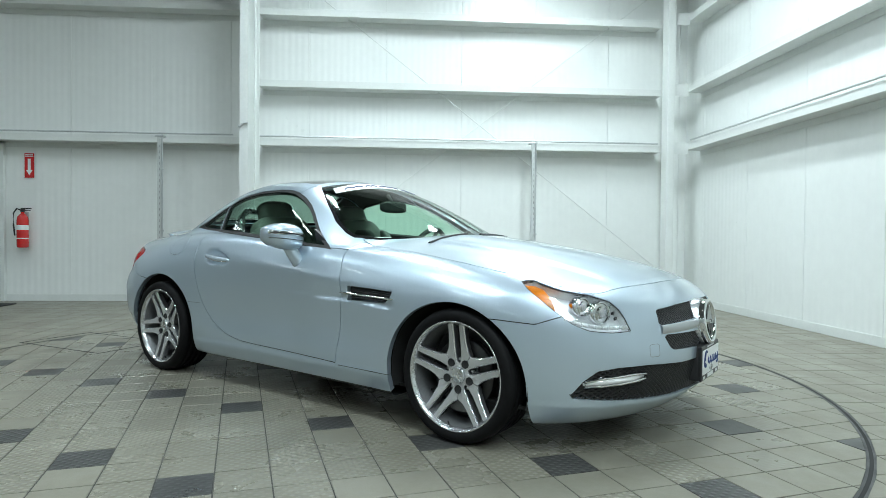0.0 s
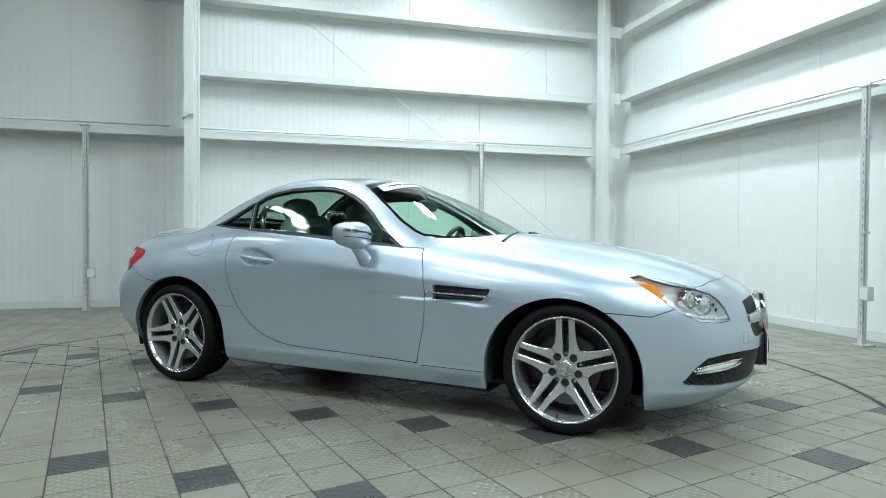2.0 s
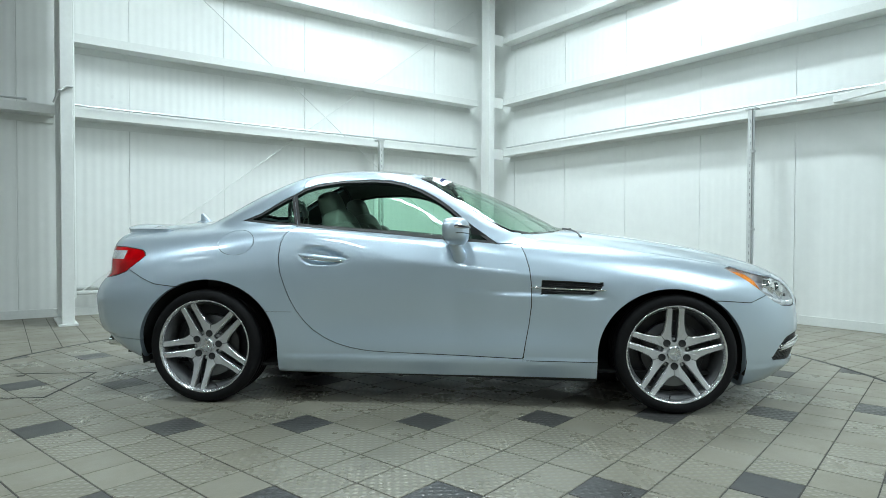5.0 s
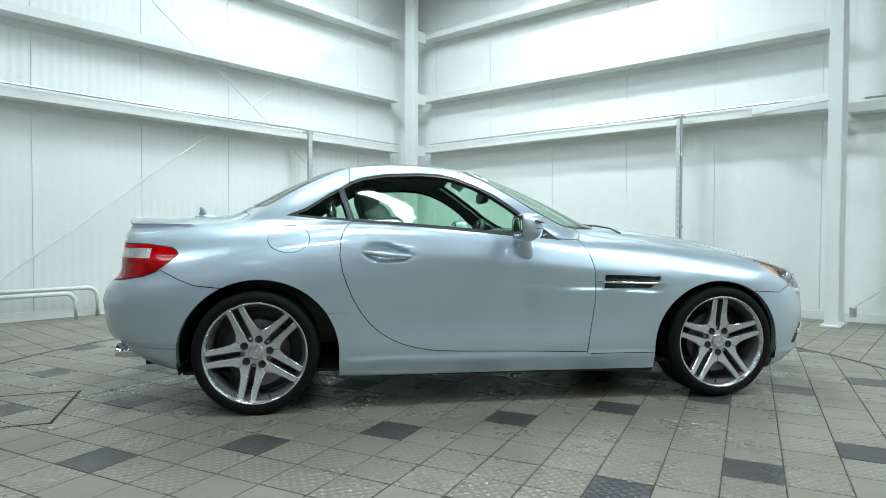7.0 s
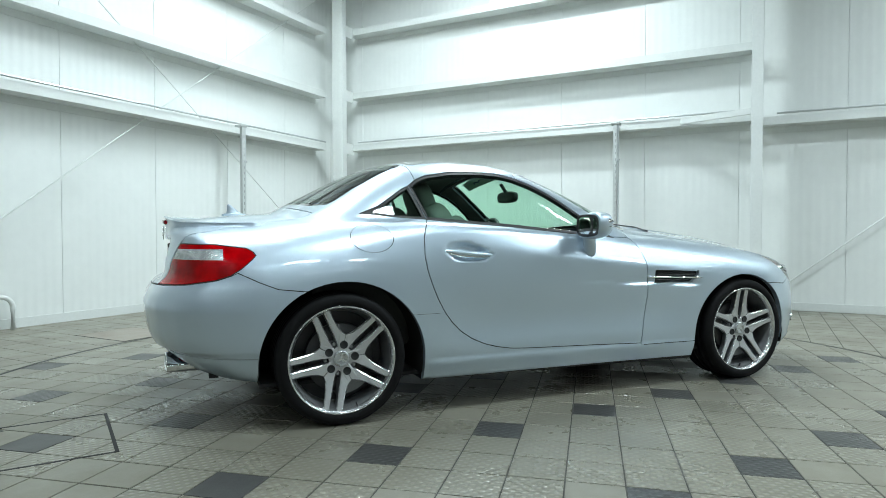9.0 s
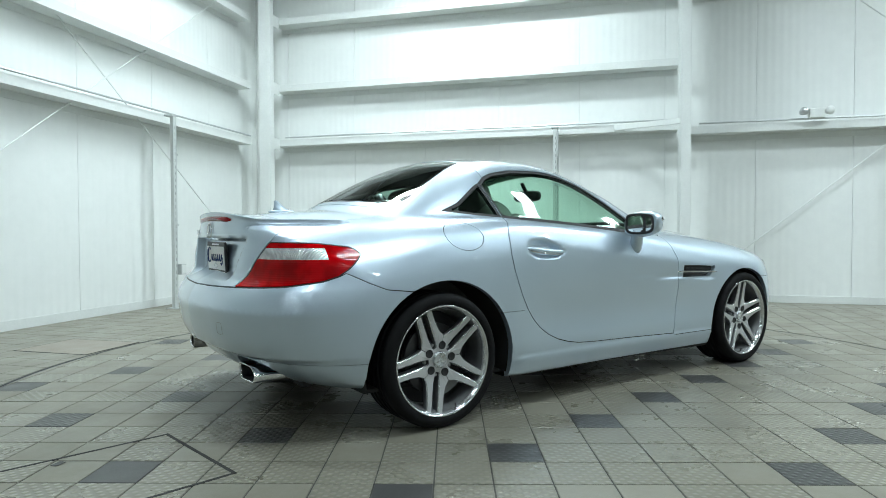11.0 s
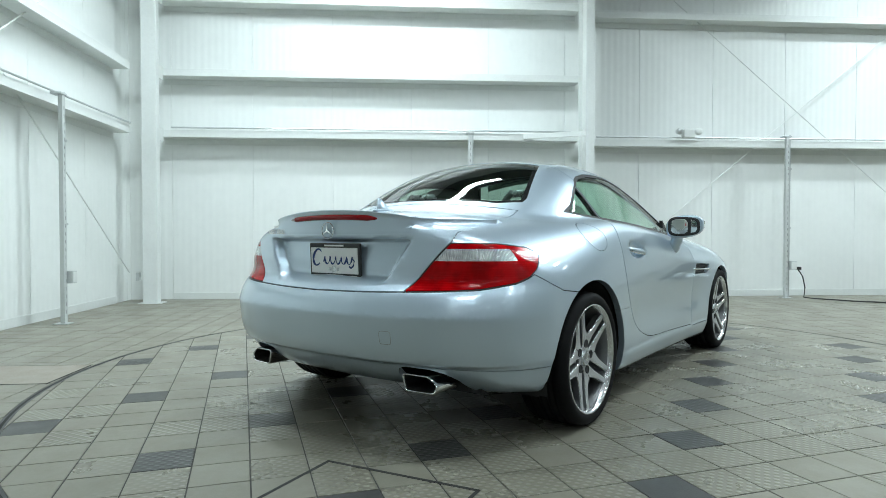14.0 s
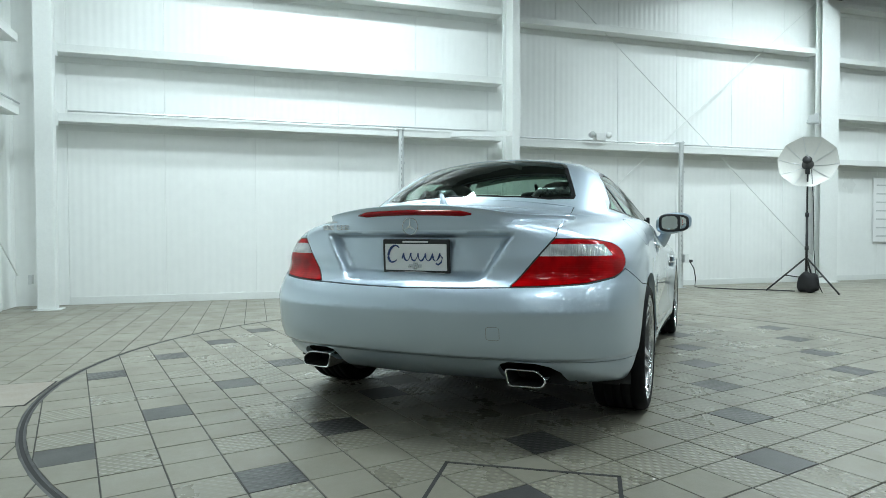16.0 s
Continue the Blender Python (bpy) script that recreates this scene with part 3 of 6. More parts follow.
def outline_distance(u, w, poly):
    """Signed distance in a plane to a closed outline, less than nothing inside."""
    poly = np.asarray(poly, float)
    best = np.full(len(u), 1e9)
    inside = np.zeros(len(u), bool)
    for (x0, y0), (x1, y1) in zip(poly, np.roll(poly, -1, 0)):
        dx, dy = x1 - x0, y1 - y0
        t = np.clip(((u - x0) * dx + (w - y0) * dy) / max(dx * dx + dy * dy, 1e-12), 0, 1)
        best = np.minimum(best, (u - x0 - t * dx) ** 2 + (w - y0 - t * dy) ** 2)
        hit = ((y0 > w) != (y1 > w))
        if dy:
            inside ^= hit & (u < x0 + (w - y0) / dy * dx)
    return np.where(inside, -1, 1) * np.sqrt(best)


def side_view(pts, soft=0):
    poly = smooth_outline(pts, soft) if soft else np.array(pts)
    return lambda v: outline_distance(v[:, 0], v[:, 2], poly)


def end_view(pts, front, soft=0):
    """An outline seen from the front or the rear, the same on both sides."""
    poly = smooth_outline(pts, soft) if soft else np.array(pts)

    def f(v):
        d = outline_distance(np.abs(v[:, 1]), v[:, 2], poly)
        return np.maximum(d, (1.3 - v[:, 0]) if front else (v[:, 0] + 1.3))
    return f


def top_view(pts, soft=0):
    poly = smooth_outline(pts, soft) if soft else np.array(pts)
    return lambda v: np.maximum(outline_distance(v[:, 0], np.abs(v[:, 1]), poly), 0.5 - v[:, 2])


def mirrored(pts):
    """The full outline from its half on one side of the middle line, so that no edge lies on it."""
    return list(pts) + [(a, -b) for a, b in reversed(pts)]


DOOR = side_view([(0.458, 0.842), (0.482, 0.79), (0.502, 0.72), (0.513, 0.63), (0.513, 0.536), (0.502, 0.44), (0.482, 0.33), (0.471, 0.262), (0.151, 0.272), (-0.20, 0.281), (-0.332, 0.288), (-0.415, 0.302),
                  (-0.487, 0.322), (-0.555, 0.352), (-0.616, 0.392), (-0.663, 0.438), (-0.704, 0.492), (-0.739, 0.555), (-0.766, 0.619), (-0.79, 0.69), (-0.802, 0.76), (-0.797, 0.845), (-0.784, 0.885), (-0.766, 0.912),
                  (-0.745, 0.936), (-0.28, 0.900), (0.15, 0.859)])
WINDOW = side_view([(-0.740, 0.936), (-0.800, 1.114), (-0.750, 1.150), (-0.688, 1.174), (-0.552, 1.198), (-0.365, 1.205), (-0.260, 1.198), (-0.177, 1.181), (-0.080, 1.144), (0.009, 1.096), (0.090, 1.038), (0.158, 0.981), (0.250, 0.908), (0.352, 0.842), (0.150, 0.861), (-0.280, 0.902)])
QUARTER = side_view([(-1.078, 0.965), (-0.975, 1.006), (-0.901, 1.055), (-0.850, 1.089), (-0.801, 1.117), (-0.741, 0.936), (-0.900, 0.946)])
HEADLAMP = side_view([(1.490, 0.727), (1.531, 0.733), (1.60, 0.712), (1.665, 0.694), (1.764, 0.677), (1.832, 0.652), (1.868, 0.622), (1.895, 0.585), (1.918, 0.530), (1.865, 0.526), (1.794, 0.534), (1.736, 0.560), (1.689, 0.594), (1.598, 0.660)])
AMBER_AREA = side_view([(1.512, 0.716), (1.56, 0.712), (1.60, 0.698), (1.638, 0.668), (1.662, 0.632), (1.672, 0.600), (1.660, 0.600), (1.598, 0.655)])
FUEL = lambda v: np.maximum((np.hypot((v[:, 0] + 1.048) / 0.100, (v[:, 2] - 0.846) / 0.066) - 1) * 0.075, v[:, 1])
VENT = side_view([(0.562, 0.664), (0.70, 0.660), (0.874, 0.650), (0.852, 0.616), (0.815, 0.590), (0.562, 0.592)])
TAIL_SIDE = side_view([(-1.562, 0.772), (-1.575, 0.790), (-1.60, 0.805), (-1.73, 0.821), (-2.2, 0.832), (-2.2, 0.615), (-1.985, 0.630), (-1.853, 0.643), (-1.73, 0.664), (-1.67, 0.684), (-1.625, 0.714), (-1.585, 0.748)])
LAMP_IN = lambda z: 0.437 + (z - 0.632) * 0.80
TAIL_LAMP = lambda v: np.maximum(TAIL_SIDE(v), (LAMP_IN(v[:, 2]) - np.abs(v[:, 1])) * 0.78)
REAR_LINE = lambda x: np.interp(x, [-2.1, -1.985, -1.853, -1.73, -1.67, -1.643, -1.60, -1.557, -1.48, -1.36], [0.606, 0.630, 0.643, 0.664, 0.684, 0.697, 0.677, 0.656, 0.625, 0.612])
LID_Y = spline([-2.05, -1.86, -1.77, -1.566, -1.3], [0.60, 0.597, 0.596, 0.562, 0.545])
TRUNK = lambda v: np.maximum(np.maximum(np.abs(v[:, 1]) - np.where(v[:, 2] > 0.83, LID_Y(v[:, 0]), LAMP_IN(v[:, 2])), REAR_LINE(v[:, 0]) - v[:, 2]), v[:, 0] + 1.37 + 0.10 * (1 - (v[:, 1] / 0.55) ** 2) - 0.10)
REAR_BUMPER = lambda v: np.maximum(v[:, 2] - REAR_LINE(v[:, 0]), v[:, 0] + 1.2)
HOOD = lambda v: np.maximum(np.maximum(np.maximum(np.abs(v[:, 1]) - HOOD_Y(v[:, 0]), v[:, 0] - HOOD_X(np.abs(v[:, 1]))), 0.80 - 0.75 * v[:, 1] ** 2 - v[:, 0]), 0.5 - v[:, 2])
HOOD_Y = spline([0.45, 0.8, 1.1, 1.35, 1.5, 1.66, 1.79, 1.95], [0.665, 0.70, 0.725, 0.735, 0.722, 0.70, 0.66, 0.66])
HOOD_X = spline([0, 0.26, 0.53, 0.617, 0.70], [1.893, 1.876, 1.812, 1.785, 1.72])
FRONT_BUMPER = lambda v: np.maximum(v[:, 2] - np.interp(v[:, 0], [1.2, 1.45, 1.6, 1.69, 1.74, 1.79, 1.9], [0.575, 0.568, 0.557, 0.59, 0.64, 0.70, 0.9]), 1.15 - v[:, 0])
FENDER = lambda v: np.maximum(np.maximum(np.interp(v[:, 2], [0.25, 0.33, 0.44, 0.536, 0.63, 0.72, 0.79, 0.842, 0.90], [0.471, 0.482, 0.502, 0.513, 0.513, 0.502, 0.482, 0.456, 0.520]) - v[:, 0], 0.252 - v[:, 2]), 0.60 - np.abs(v[:, 1]))
WINDSCREEN = top_view(mirrored([(0.79, 0.0001), (0.765, 0.2), (0.68, 0.42), (0.53, 0.61), (0.42, 0.690), (0.36, 0.692), (0.253, 0.664), (0.08, 0.572), (-0.085, 0.464), (-0.105, 0.440), (-0.09, 0.2), (-0.085, 0.0001)][::-1]))
BANNER = top_view(mirrored([(0.066, 0.0001), (0.058, 0.25), (0.034, 0.455), (-0.040, 0.410), (-0.056, 0.2), (-0.060, 0.0001)]))
REAR_WINDOW = top_view(mirrored([(-0.77, 0.0001), (-0.765, 0.385), (-0.785, 0.402), (-1.16, 0.532), (-1.20, 0.530), (-1.27, 0.42), (-1.325, 0.2), (-1.34, 0.0001)]))
ROOF_PANEL = top_view(mirrored([(-0.16, 0.0001), (-0.165, 0.40), (-0.19, 0.43), (-0.70, 0.43), (-0.735, 0.40), (-0.735, 0.0001)]))
GRILLE_UP = end_view(mirrored([(0.0001, 0.626), (0.25, 0.622), (0.425, 0.611), (0.442, 0.600), (0.452, 0.556), (0.435, 0.546), (0.19, 0.552), (0.0001, 0.553)]), True)
GRILLE_LOW = end_view(mirrored([(0.0001, 0.497), (0.14, 0.496), (0.415, 0.505), (0.425, 0.495), (0.395, 0.448), (0.37, 0.436), (0.13, 0.424), (0.0001, 0.422)]), True)
LOW_MOUTH = end_view(mirrored([(0.0001, 0.372), (0.30, 0.376), (0.515, 0.388), (0.653, 0.386), (0.715, 0.374), (0.750, 0.331), (0.772, 0.272), (0.765, 0.258), (0.70, 0.250), (0.615, 0.243), (0.336, 0.232), (0.0001, 0.228)]), True)
PIPE_HOLE = end_view([(0.380, 0.20), (0.377, 0.300), (0.393, 0.322), (0.425, 0.333), (0.525, 0.328), (0.580, 0.312), (0.615, 0.285), (0.640, 0.20)], False)
ARCH_R = lambda v: (np.hypot((v[:, 0] + 1.185) / 0.380, (v[:, 2] - 0.29) / np.where(v[:, 2] > 0.29, 0.362, 3.0)) - 1) * 0.37
ARCH_F = lambda v: (np.hypot((v[:, 0] - 1.207) / 0.365, (v[:, 2] - 0.285) / np.where(v[:, 2] > 0.285, 0.342, 3.0)) - 1) * 0.35
ARCHES = lambda v: np.maximum(np.minimum(ARCH_R(v), ARCH_F(v)), 0.45 - np.abs(v[:, 1]))
ROOF_FRONT = lambda v: v[:, 0] + 0.122 + 0.10 * v[:, 1] ** 2
ROOF_BACK = lambda v: v[:, 0] + 0.755
ROOF_SEAM = lambda v: np.where(v[:, 2] > 1.10, np.minimum(np.abs(ROOF_FRONT(v)), np.abs(ROOF_BACK(v))), 1.0)
LIP_LEVEL = lambda v: v[:, 2] - 0.343 + 0.012 * (v[:, 1] / 0.7) ** 2
# shade of the rear bumper's lower crease, drawn as a dark line
LIP_CREASE_SHADE = lambda v: np.where(v[:, 0] < -1.5, np.abs(LIP_LEVEL(v)), 1.0)
QUARTER_LEVEL = lambda v: v[:, 2] - 0.486
QUARTER_SEAM = lambda v: np.maximum(np.abs(v[:, 2] - 0.486), np.maximum(v[:, 0] + 0.73, -0.95 - v[:, 0]))
UNDER_LEVEL = lambda v: v[:, 2] - 0.166 - 0.060 * ramp(-v[:, 0], 1.3, 1.6)
HEIGHT = lambda v: v[:, 2]
LENGTH = lambda v: v[:, 0]

skin = Skin(*body_surface(0.0165))
GAP = 0.0021
for fn, levels in ((ARCHES, (0, 0.03)), (WINDOW, (0, -0.015)), (QUARTER, (0, -0.014)), (HEADLAMP, (0, -0.0026)), (AMBER_AREA, (0,)), (TAIL_LAMP, (0, -0.005)), (VENT, (0,)), (FUEL, (0.0013, -0.0013)),
                   (WINDSCREEN, (0, -0.020)), (BANNER, (0,)), (REAR_WINDOW, (0, -0.022)), (ROOF_PANEL, (0,)), (GRILLE_UP, (0,)), (GRILLE_LOW, (0,)), (LOW_MOUTH, (0,)), (PIPE_HOLE, (0,)),
                   (HOOD, (GAP, -GAP)), (TRUNK, (GAP, -GAP)), (DOOR, (GAP, -GAP)), (FRONT_BUMPER, (GAP, -GAP)), (REAR_BUMPER, (GAP, -GAP)), (FENDER, (GAP, -GAP)), (ROOF_FRONT, (GAP, -GAP)), (ROOF_BACK, (GAP, -GAP)), (QUARTER_LEVEL, (0.0009, -0.0009)),
                   (LIP_LEVEL, (0.0016, -0.0016)), (UNDER_LEVEL, (0,)), (HEIGHT, (0.752, 0.799)), (LENGTH, (-1.70,))):
    for level in levels:
        skin.cut(fn, level)
mid = skin.middle()
label = np.array([""] * len(mid), dtype=object)


def claim(mask, name):
    label[mask & (label == "")] = name


def claim_panel(fn, name, gap=GAP):
    f = fn(mid)
    claim(np.abs(f) < gap, "seam")
    claim(f <= -gap, name)


claim(ARCHES(mid) < 0, "hole")
f_vent = VENT(mid)
for fn in (GRILLE_UP, GRILLE_LOW, LOW_MOUTH, PIPE_HOLE):
    claim(fn(mid) < 0, "hole")
claim(f_vent < 0, "vent")
f = HEADLAMP(mid)
claim((f < 0) & (f > -0.0026), "lamp_seal")
claim((f < 0) & (AMBER_AREA(mid) < 0), "amber")
claim(f < 0, "head_lens")
f = TAIL_LAMP(mid)
claim((f < 0) & (f > -0.005), "lamp_seal")
claim((f < 0) & (mid[:, 2] < 0.799) & (mid[:, 2] > 0.752) & (mid[:, 0] < -1.70), "tail_clear")
claim(f < 0, "tail_red")
for fn, edge, trim, glass in ((WINDOW, -0.015, "window_trim", "side_glass"), (QUARTER, -0.014, "window_trim", "quarter_glass"), (WINDSCREEN, -0.020, "screen_edge", "windscreen"), (REAR_WINDOW, -0.022, "screen_edge", "rear_window")):
    f = fn(mid)
    claim((f < 0) & (f > edge), trim)
    claim(f < 0, glass)
claim(ROOF_SEAM(mid) < GAP, "seam")
claim(ROOF_PANEL(mid) < 0, "roof_glass")
claim((mid[:, 2] > 1.10) & (mid[:, 0] > -0.755) & (mid[:, 0] < -0.122 - 0.10 * mid[:, 1] ** 2), "roof")
claim_panel(HOOD, "hood")
claim_panel(TRUNK, "trunk_lid")
claim_panel(FUEL, "fuel_flap", 0.0013)
claim_panel(DOOR, "door")
claim_panel(FRONT_BUMPER, "front_bumper")
# no panel gap here: a dark line for the crease's shade
claim(LIP_CREASE_SHADE(mid) < 0.0016, "seam")
claim_panel(REAR_BUMPER, "rear_bumper")
claim_panel(FENDER, "fender")
claim(QUARTER_SEAM(mid) < 0.0009, "seam")
claim((mid[:, 0] > 0.45) & (mid[:, 0] < 0.90) & (np.abs(mid[:, 1]) < 0.66) & (mid[:, 2] > 0.8), "cowl")
claim(UNDER_LEVEL(mid) < 0, "underside")
claim(label == "", "body_shell")

car = thing("car", "silver blue two-seat roadster with its hard top closed", "car", at=CAR)


def skin_part(name, mask, material, parent, text="", rim=0.012, offset=0.0, smooth_rim=False):
    """The triangles of a mask as one panel, with its edges turned inwards."""
    t = skin.t[mask]
    used, t = np.unique(t, return_inverse=True)
    t = t.reshape(-1, 3)
    v, n = skin.v[used] + skin.n[used] * offset, skin.n[used]
    faces = t
    nv = len(v)
    if rim:
        e = np.concatenate([t[:, [0, 1]], t[:, [1, 2]], t[:, [2, 0]]])
        key = np.sort(e, 1)
        key = key[:, 0].astype(np.int64) * nv + key[:, 1]
        _, inv, cnt = np.unique(key, return_inverse=True, return_counts=True)
        b = e[cnt[inv] == 1]
        ring = np.unique(b)
        back = -np.ones(nv, int)
        back[ring] = np.arange(len(ring))
        top = nv + back
        low = nv + len(ring) + back
        v = np.concatenate([v, v[ring], v[ring] - n[ring] * rim])
        n2 = n[ring]
        n = np.concatenate([n, n2, n2])
        q1 = np.stack([b[:, 1] * 0 + top[b[:, 1]], top[b[:, 0]], low[b[:, 0]]], 1)
        q2 = np.stack([top[b[:, 1]], low[b[:, 0]], low[b[:, 1]]], 1)
        faces = np.concatenate([t, q1, q2])
    me = bpy.data.meshes.new(name)
    me.vertices.add(len(v))
    me.vertices.foreach_set("co", v.astype(np.float32).ravel())
    me.loops.add(len(faces) * 3)
    me.loops.foreach_set("vertex_index", faces.astype(np.int32).ravel())
    me.polygons.add(len(faces))
    me.polygons.foreach_set("loop_start", np.arange(0, len(faces) * 3, 3, dtype=np.int32))
    me.update(calc_edges=True)
    me.materials.append(material)
    me.shade_smooth()
    if rim:
        # edge faces take the slant of their own plane
        pn = np.empty(len(faces) * 3, np.float32)
        me.polygons.foreach_get("normal", pn)
        pn = pn.reshape(-1, 3)
        loops = n[faces.ravel()].copy()
        loops[len(t) * 3:] = np.repeat(pn[len(t):], 3, 0)
        me.normals_split_custom_set(loops.tolist())
    else:
        me.normals_split_custom_set_from_vertices(n.tolist())
    ob = new(name, me)
    ob.parent = parent
    if text:
        ob["label"] = text
    return ob


def sided(name, material, text="", rim=0.012, offset=0.0):
    made = []
    for s in (-1, 1):
        m = (label == name) & (mid[:, 1] * s > 0)
        if m.any():
            made.append(skin_part(name, m, material, car, text, rim, offset))
    return made


body = skin_part("body_shell", label == "body_shell", PAINT, car, rim=0.03)
skin_part("underside", label == "underside", UNDERSIDE, car, "black underbody", rim=0)
for n in ("hood", "trunk_lid", "front_bumper", "rear_bumper", "fuel_flap", "roof"):
    skin_part(n, label == n, PAINT, car, rim=0.025 if "bumper" in n else 0.012)
fenders = sided("fender", PAINT, rim=0.025)
doors = sided("door", PAINT)
for s, lo, hi in ((0, 0.0, 0.30), (-1, 0.30, 1.0), (1, 0.30, 1.0)):
    at_y = np.abs(mid[:, 1])
    piece = (label == "cowl") & (at_y >= lo) & (at_y < hi) & ((mid[:, 1] * s > 0) if s else True)
    if piece.any():
        skin_part("cowl", piece, BLACK_PLASTIC, car, "black plastic cowl below the windscreen", rim=0.01, offset=-0.006)
skin_part("windscreen", label == "windscreen", SCREEN_GLASS, car, "clear green-tinted windscreen", rim=0)
skin_part("rear_window", label == "rear_window", REAR_GLASS, car, "dark tinted rear window", rim=0)
skin_part("window_edge", label == "screen_edge", GLOSS_BLACK, car, "black printed glass border", rim=0.01, offset=-0.002)
skin_part("roof_glass", label == "roof_glass", ROOF_GLASS, car, "black glass roof panel", rim=0.01)
sided("window_trim", RUBBER, "black rubber window trim", 0.02, -0.003)
sided("side_glass", SIDE_GLASS, "clear green-tinted door window", 0, -0.006)
sided("quarter_glass", SIDE_GLASS, "small fixed rear side window", 0, -0.005)
skin_part("seam_backing", label == "seam", BLACK_GAP, car, "dark gap between the panels, and the shade line of the bumper crease", rim=0, offset=-0.006)
for s in (-1, 1):
    for e in (-1, 1):
        skin_part("lamp_seal", (label == "lamp_seal") & (mid[:, 1] * s > 0) & (mid[:, 0] * e > 0), RUBBER, car, "black seal round the lamp", rim=0.01, offset=-0.003)
for s in (-1, 1):
    on = mid[:, 1] * s > 0
    hl = skin_part("headlight", ((label == "head_lens") | (label == "amber")) & on, LENS_GLASS, car, "clear headlight lens", rim=0)
    skin_part("bowl", ((label == "head_lens") | (label == "amber")) & on, LAMP_BOWL, hl, "bright reflecting bowl", rim=-0.045, offset=-0.048)
    skin_part("indicator", (label == "amber") & on, AMBER, hl, "amber indicator", rim=0.04, offset=-0.007)
    tl = skin_part("tail_light", (label == "tail_red") & on, RED_LENS, car, "glossy red tail light", rim=0.02)
    skin_part("reversing_lens", (label == "tail_clear") & on, CLEAR_LENS, tl, "clear ribbed lens strip", rim=0.01, offset=-0.0008)
inner = np.isin(label, ("body_shell", "roof", "roof_glass")) & (mid[:, 2] > 0.93)
skin_part("headliner", inner, LINER, car, "dark grey headliner", rim=0, offset=-0.022)

# ---- wheels ----
ALLOY = vary(mat("machined_alloy", (0.57, 0.575, 0.58), 0.46, 0.65), 4.0, 0.08, rough=0.04)
ALLOY_BRIGHT = vary(mat("polished_alloy_edge", (0.68, 0.69, 0.70), 0.22, 0.9), 4.0, 0.05)
ALLOY_GREY = vary(mat("grey_painted_alloy", (0.20, 0.205, 0.21), 0.38, 0.6), 6.0, 0.15)
BARREL = vary(mat("grey_rim_inside", (0.22, 0.225, 0.23), 0.42, 0.55), 8.0, 0.3)
DISC = vary(mat("brake_disc_steel", (0.09, 0.09, 0.09), 0.45, 0.8), 25.0, 0.3)
TYRE = vary(mat("tyre_rubber", (0.007, 0.007, 0.0075), 0.7, Specular_IOR_Level=0.14), 6.0, 0.25, rough=0.08)
LENS_BRIGHT = mat("bright_clear_cell", (0.86, 0.88, 0.90), 0.12, 0.3, 1.0)
LEATHER = vary(mat("ash_grey_leather", (0.17, 0.173, 0.16), 0.5), 16.0, 0.15, bump=0.3, bump_scale=220)
LEATHER_DARK = vary(mat("dark_leather", (0.05, 0.052, 0.05), 0.5), 16.0, 0.2, bump=0.3, bump_scale=220)
DASH = vary(mat("dark_dashboard", (0.045, 0.047, 0.045), 0.55), 14.0, 0.2, bump=0.3, bump_scale=300)


def rounded(bm, centre, size, power=0.55, m=None, cuts=14):
    """A soft rounded block."""
    r = bmesh.ops.create_uvsphere(bm, u_segments=cuts * 2, v_segments=cuts, radius=1.0)
    for v in r["verts"]:
        p = v.co.copy()
        q = Vector([math.copysign(abs(c) ** power, c) for c in p])
        p = Vector((q.x * size[0] / 2, q.y * size[1] / 2, q.z * size[2] / 2))
        v.co = Vector(centre) + (m @ p if m is not None else p)
    return bm


def spoke_arm(side):
    """One arm of a twin spoke along +x in the wheel's plane, machined on its face; the face looks to -y."""
    outer = [(0.030, 0.0218), (0.0898, 0.0652), (0.0950, 0.0632), (0.104, 0.0580), (0.118, 0.0530), (0.15, 0.0478), (0.19, 0.0450), (0.222, 0.0448), (0.238, 0.051)]
    inner = [(0.238, 0.0190), (0.224, 0.0148), (0.17, 0.0145), (0.115, 0.0140), (0.080, 0.0125), (0.064, 0.0105), (0.0575, 0.0070), (0.0555, 0.0), (0.030, 0.0)]

    def face(r):
        return 0.040 - 0.030 * (max(r - 0.05, 0.0) / 0.19) ** 1.2
    pts = [(r, s * side) for r, s in outer + inner]
    cx, cs = sum(p[0] for p in pts) / len(pts), sum(p[1] for p in pts) / len(pts)
    bm = bmesh.new()

    def shrink(i):
        a, b, c = Vector(pts[i - 1]), Vector(pts[i]), Vector(pts[(i + 1) % len(pts)])
        d = ((b - a).normalized() + (c - b).normalized())
        nrm = Vector((-d.y, d.x)).normalized() * (-1 if side > 0 else 1)
        return b + nrm * ((0.0045 if pts[i][0] > 0.11 else 0.0025) if pts[i][0] > 0.05 and pts[i][1] else 0.0)
    mid_ring = [bm.verts.new((r, face(r) + 0.004, s)) for r, s in pts]
    front = []
    for i in range(len(pts)):
        q = shrink(i)
        if abs(pts[i][1]) < 1e-6:
            q.y = 0
        front.append(bm.verts.new((q.x, face(q.x), q.y)))
    back = [bm.verts.new((r, face(r) + 0.036, s * 0.9)) for r, s in pts]
    n = len(pts)
    f = bm.faces.new(front)
    f.material_index = 0
    for a, b, mi in ((front, mid_ring, 2), (mid_ring, back, 1)):
        for i in range(n):
            fc = bm.faces.new((a[i], a[(i + 1) % n], b[(i + 1) % n], b[i]))
            fc.material_index = mi
    bm.faces.new(back[::-1]).material_index = 1
    bmesh.ops.recalc_face_normals(bm, faces=bm.faces)
    return mesh_of("spoke", bm, [ALLOY, ALLOY_GREY, ALLOY_BRIGHT])


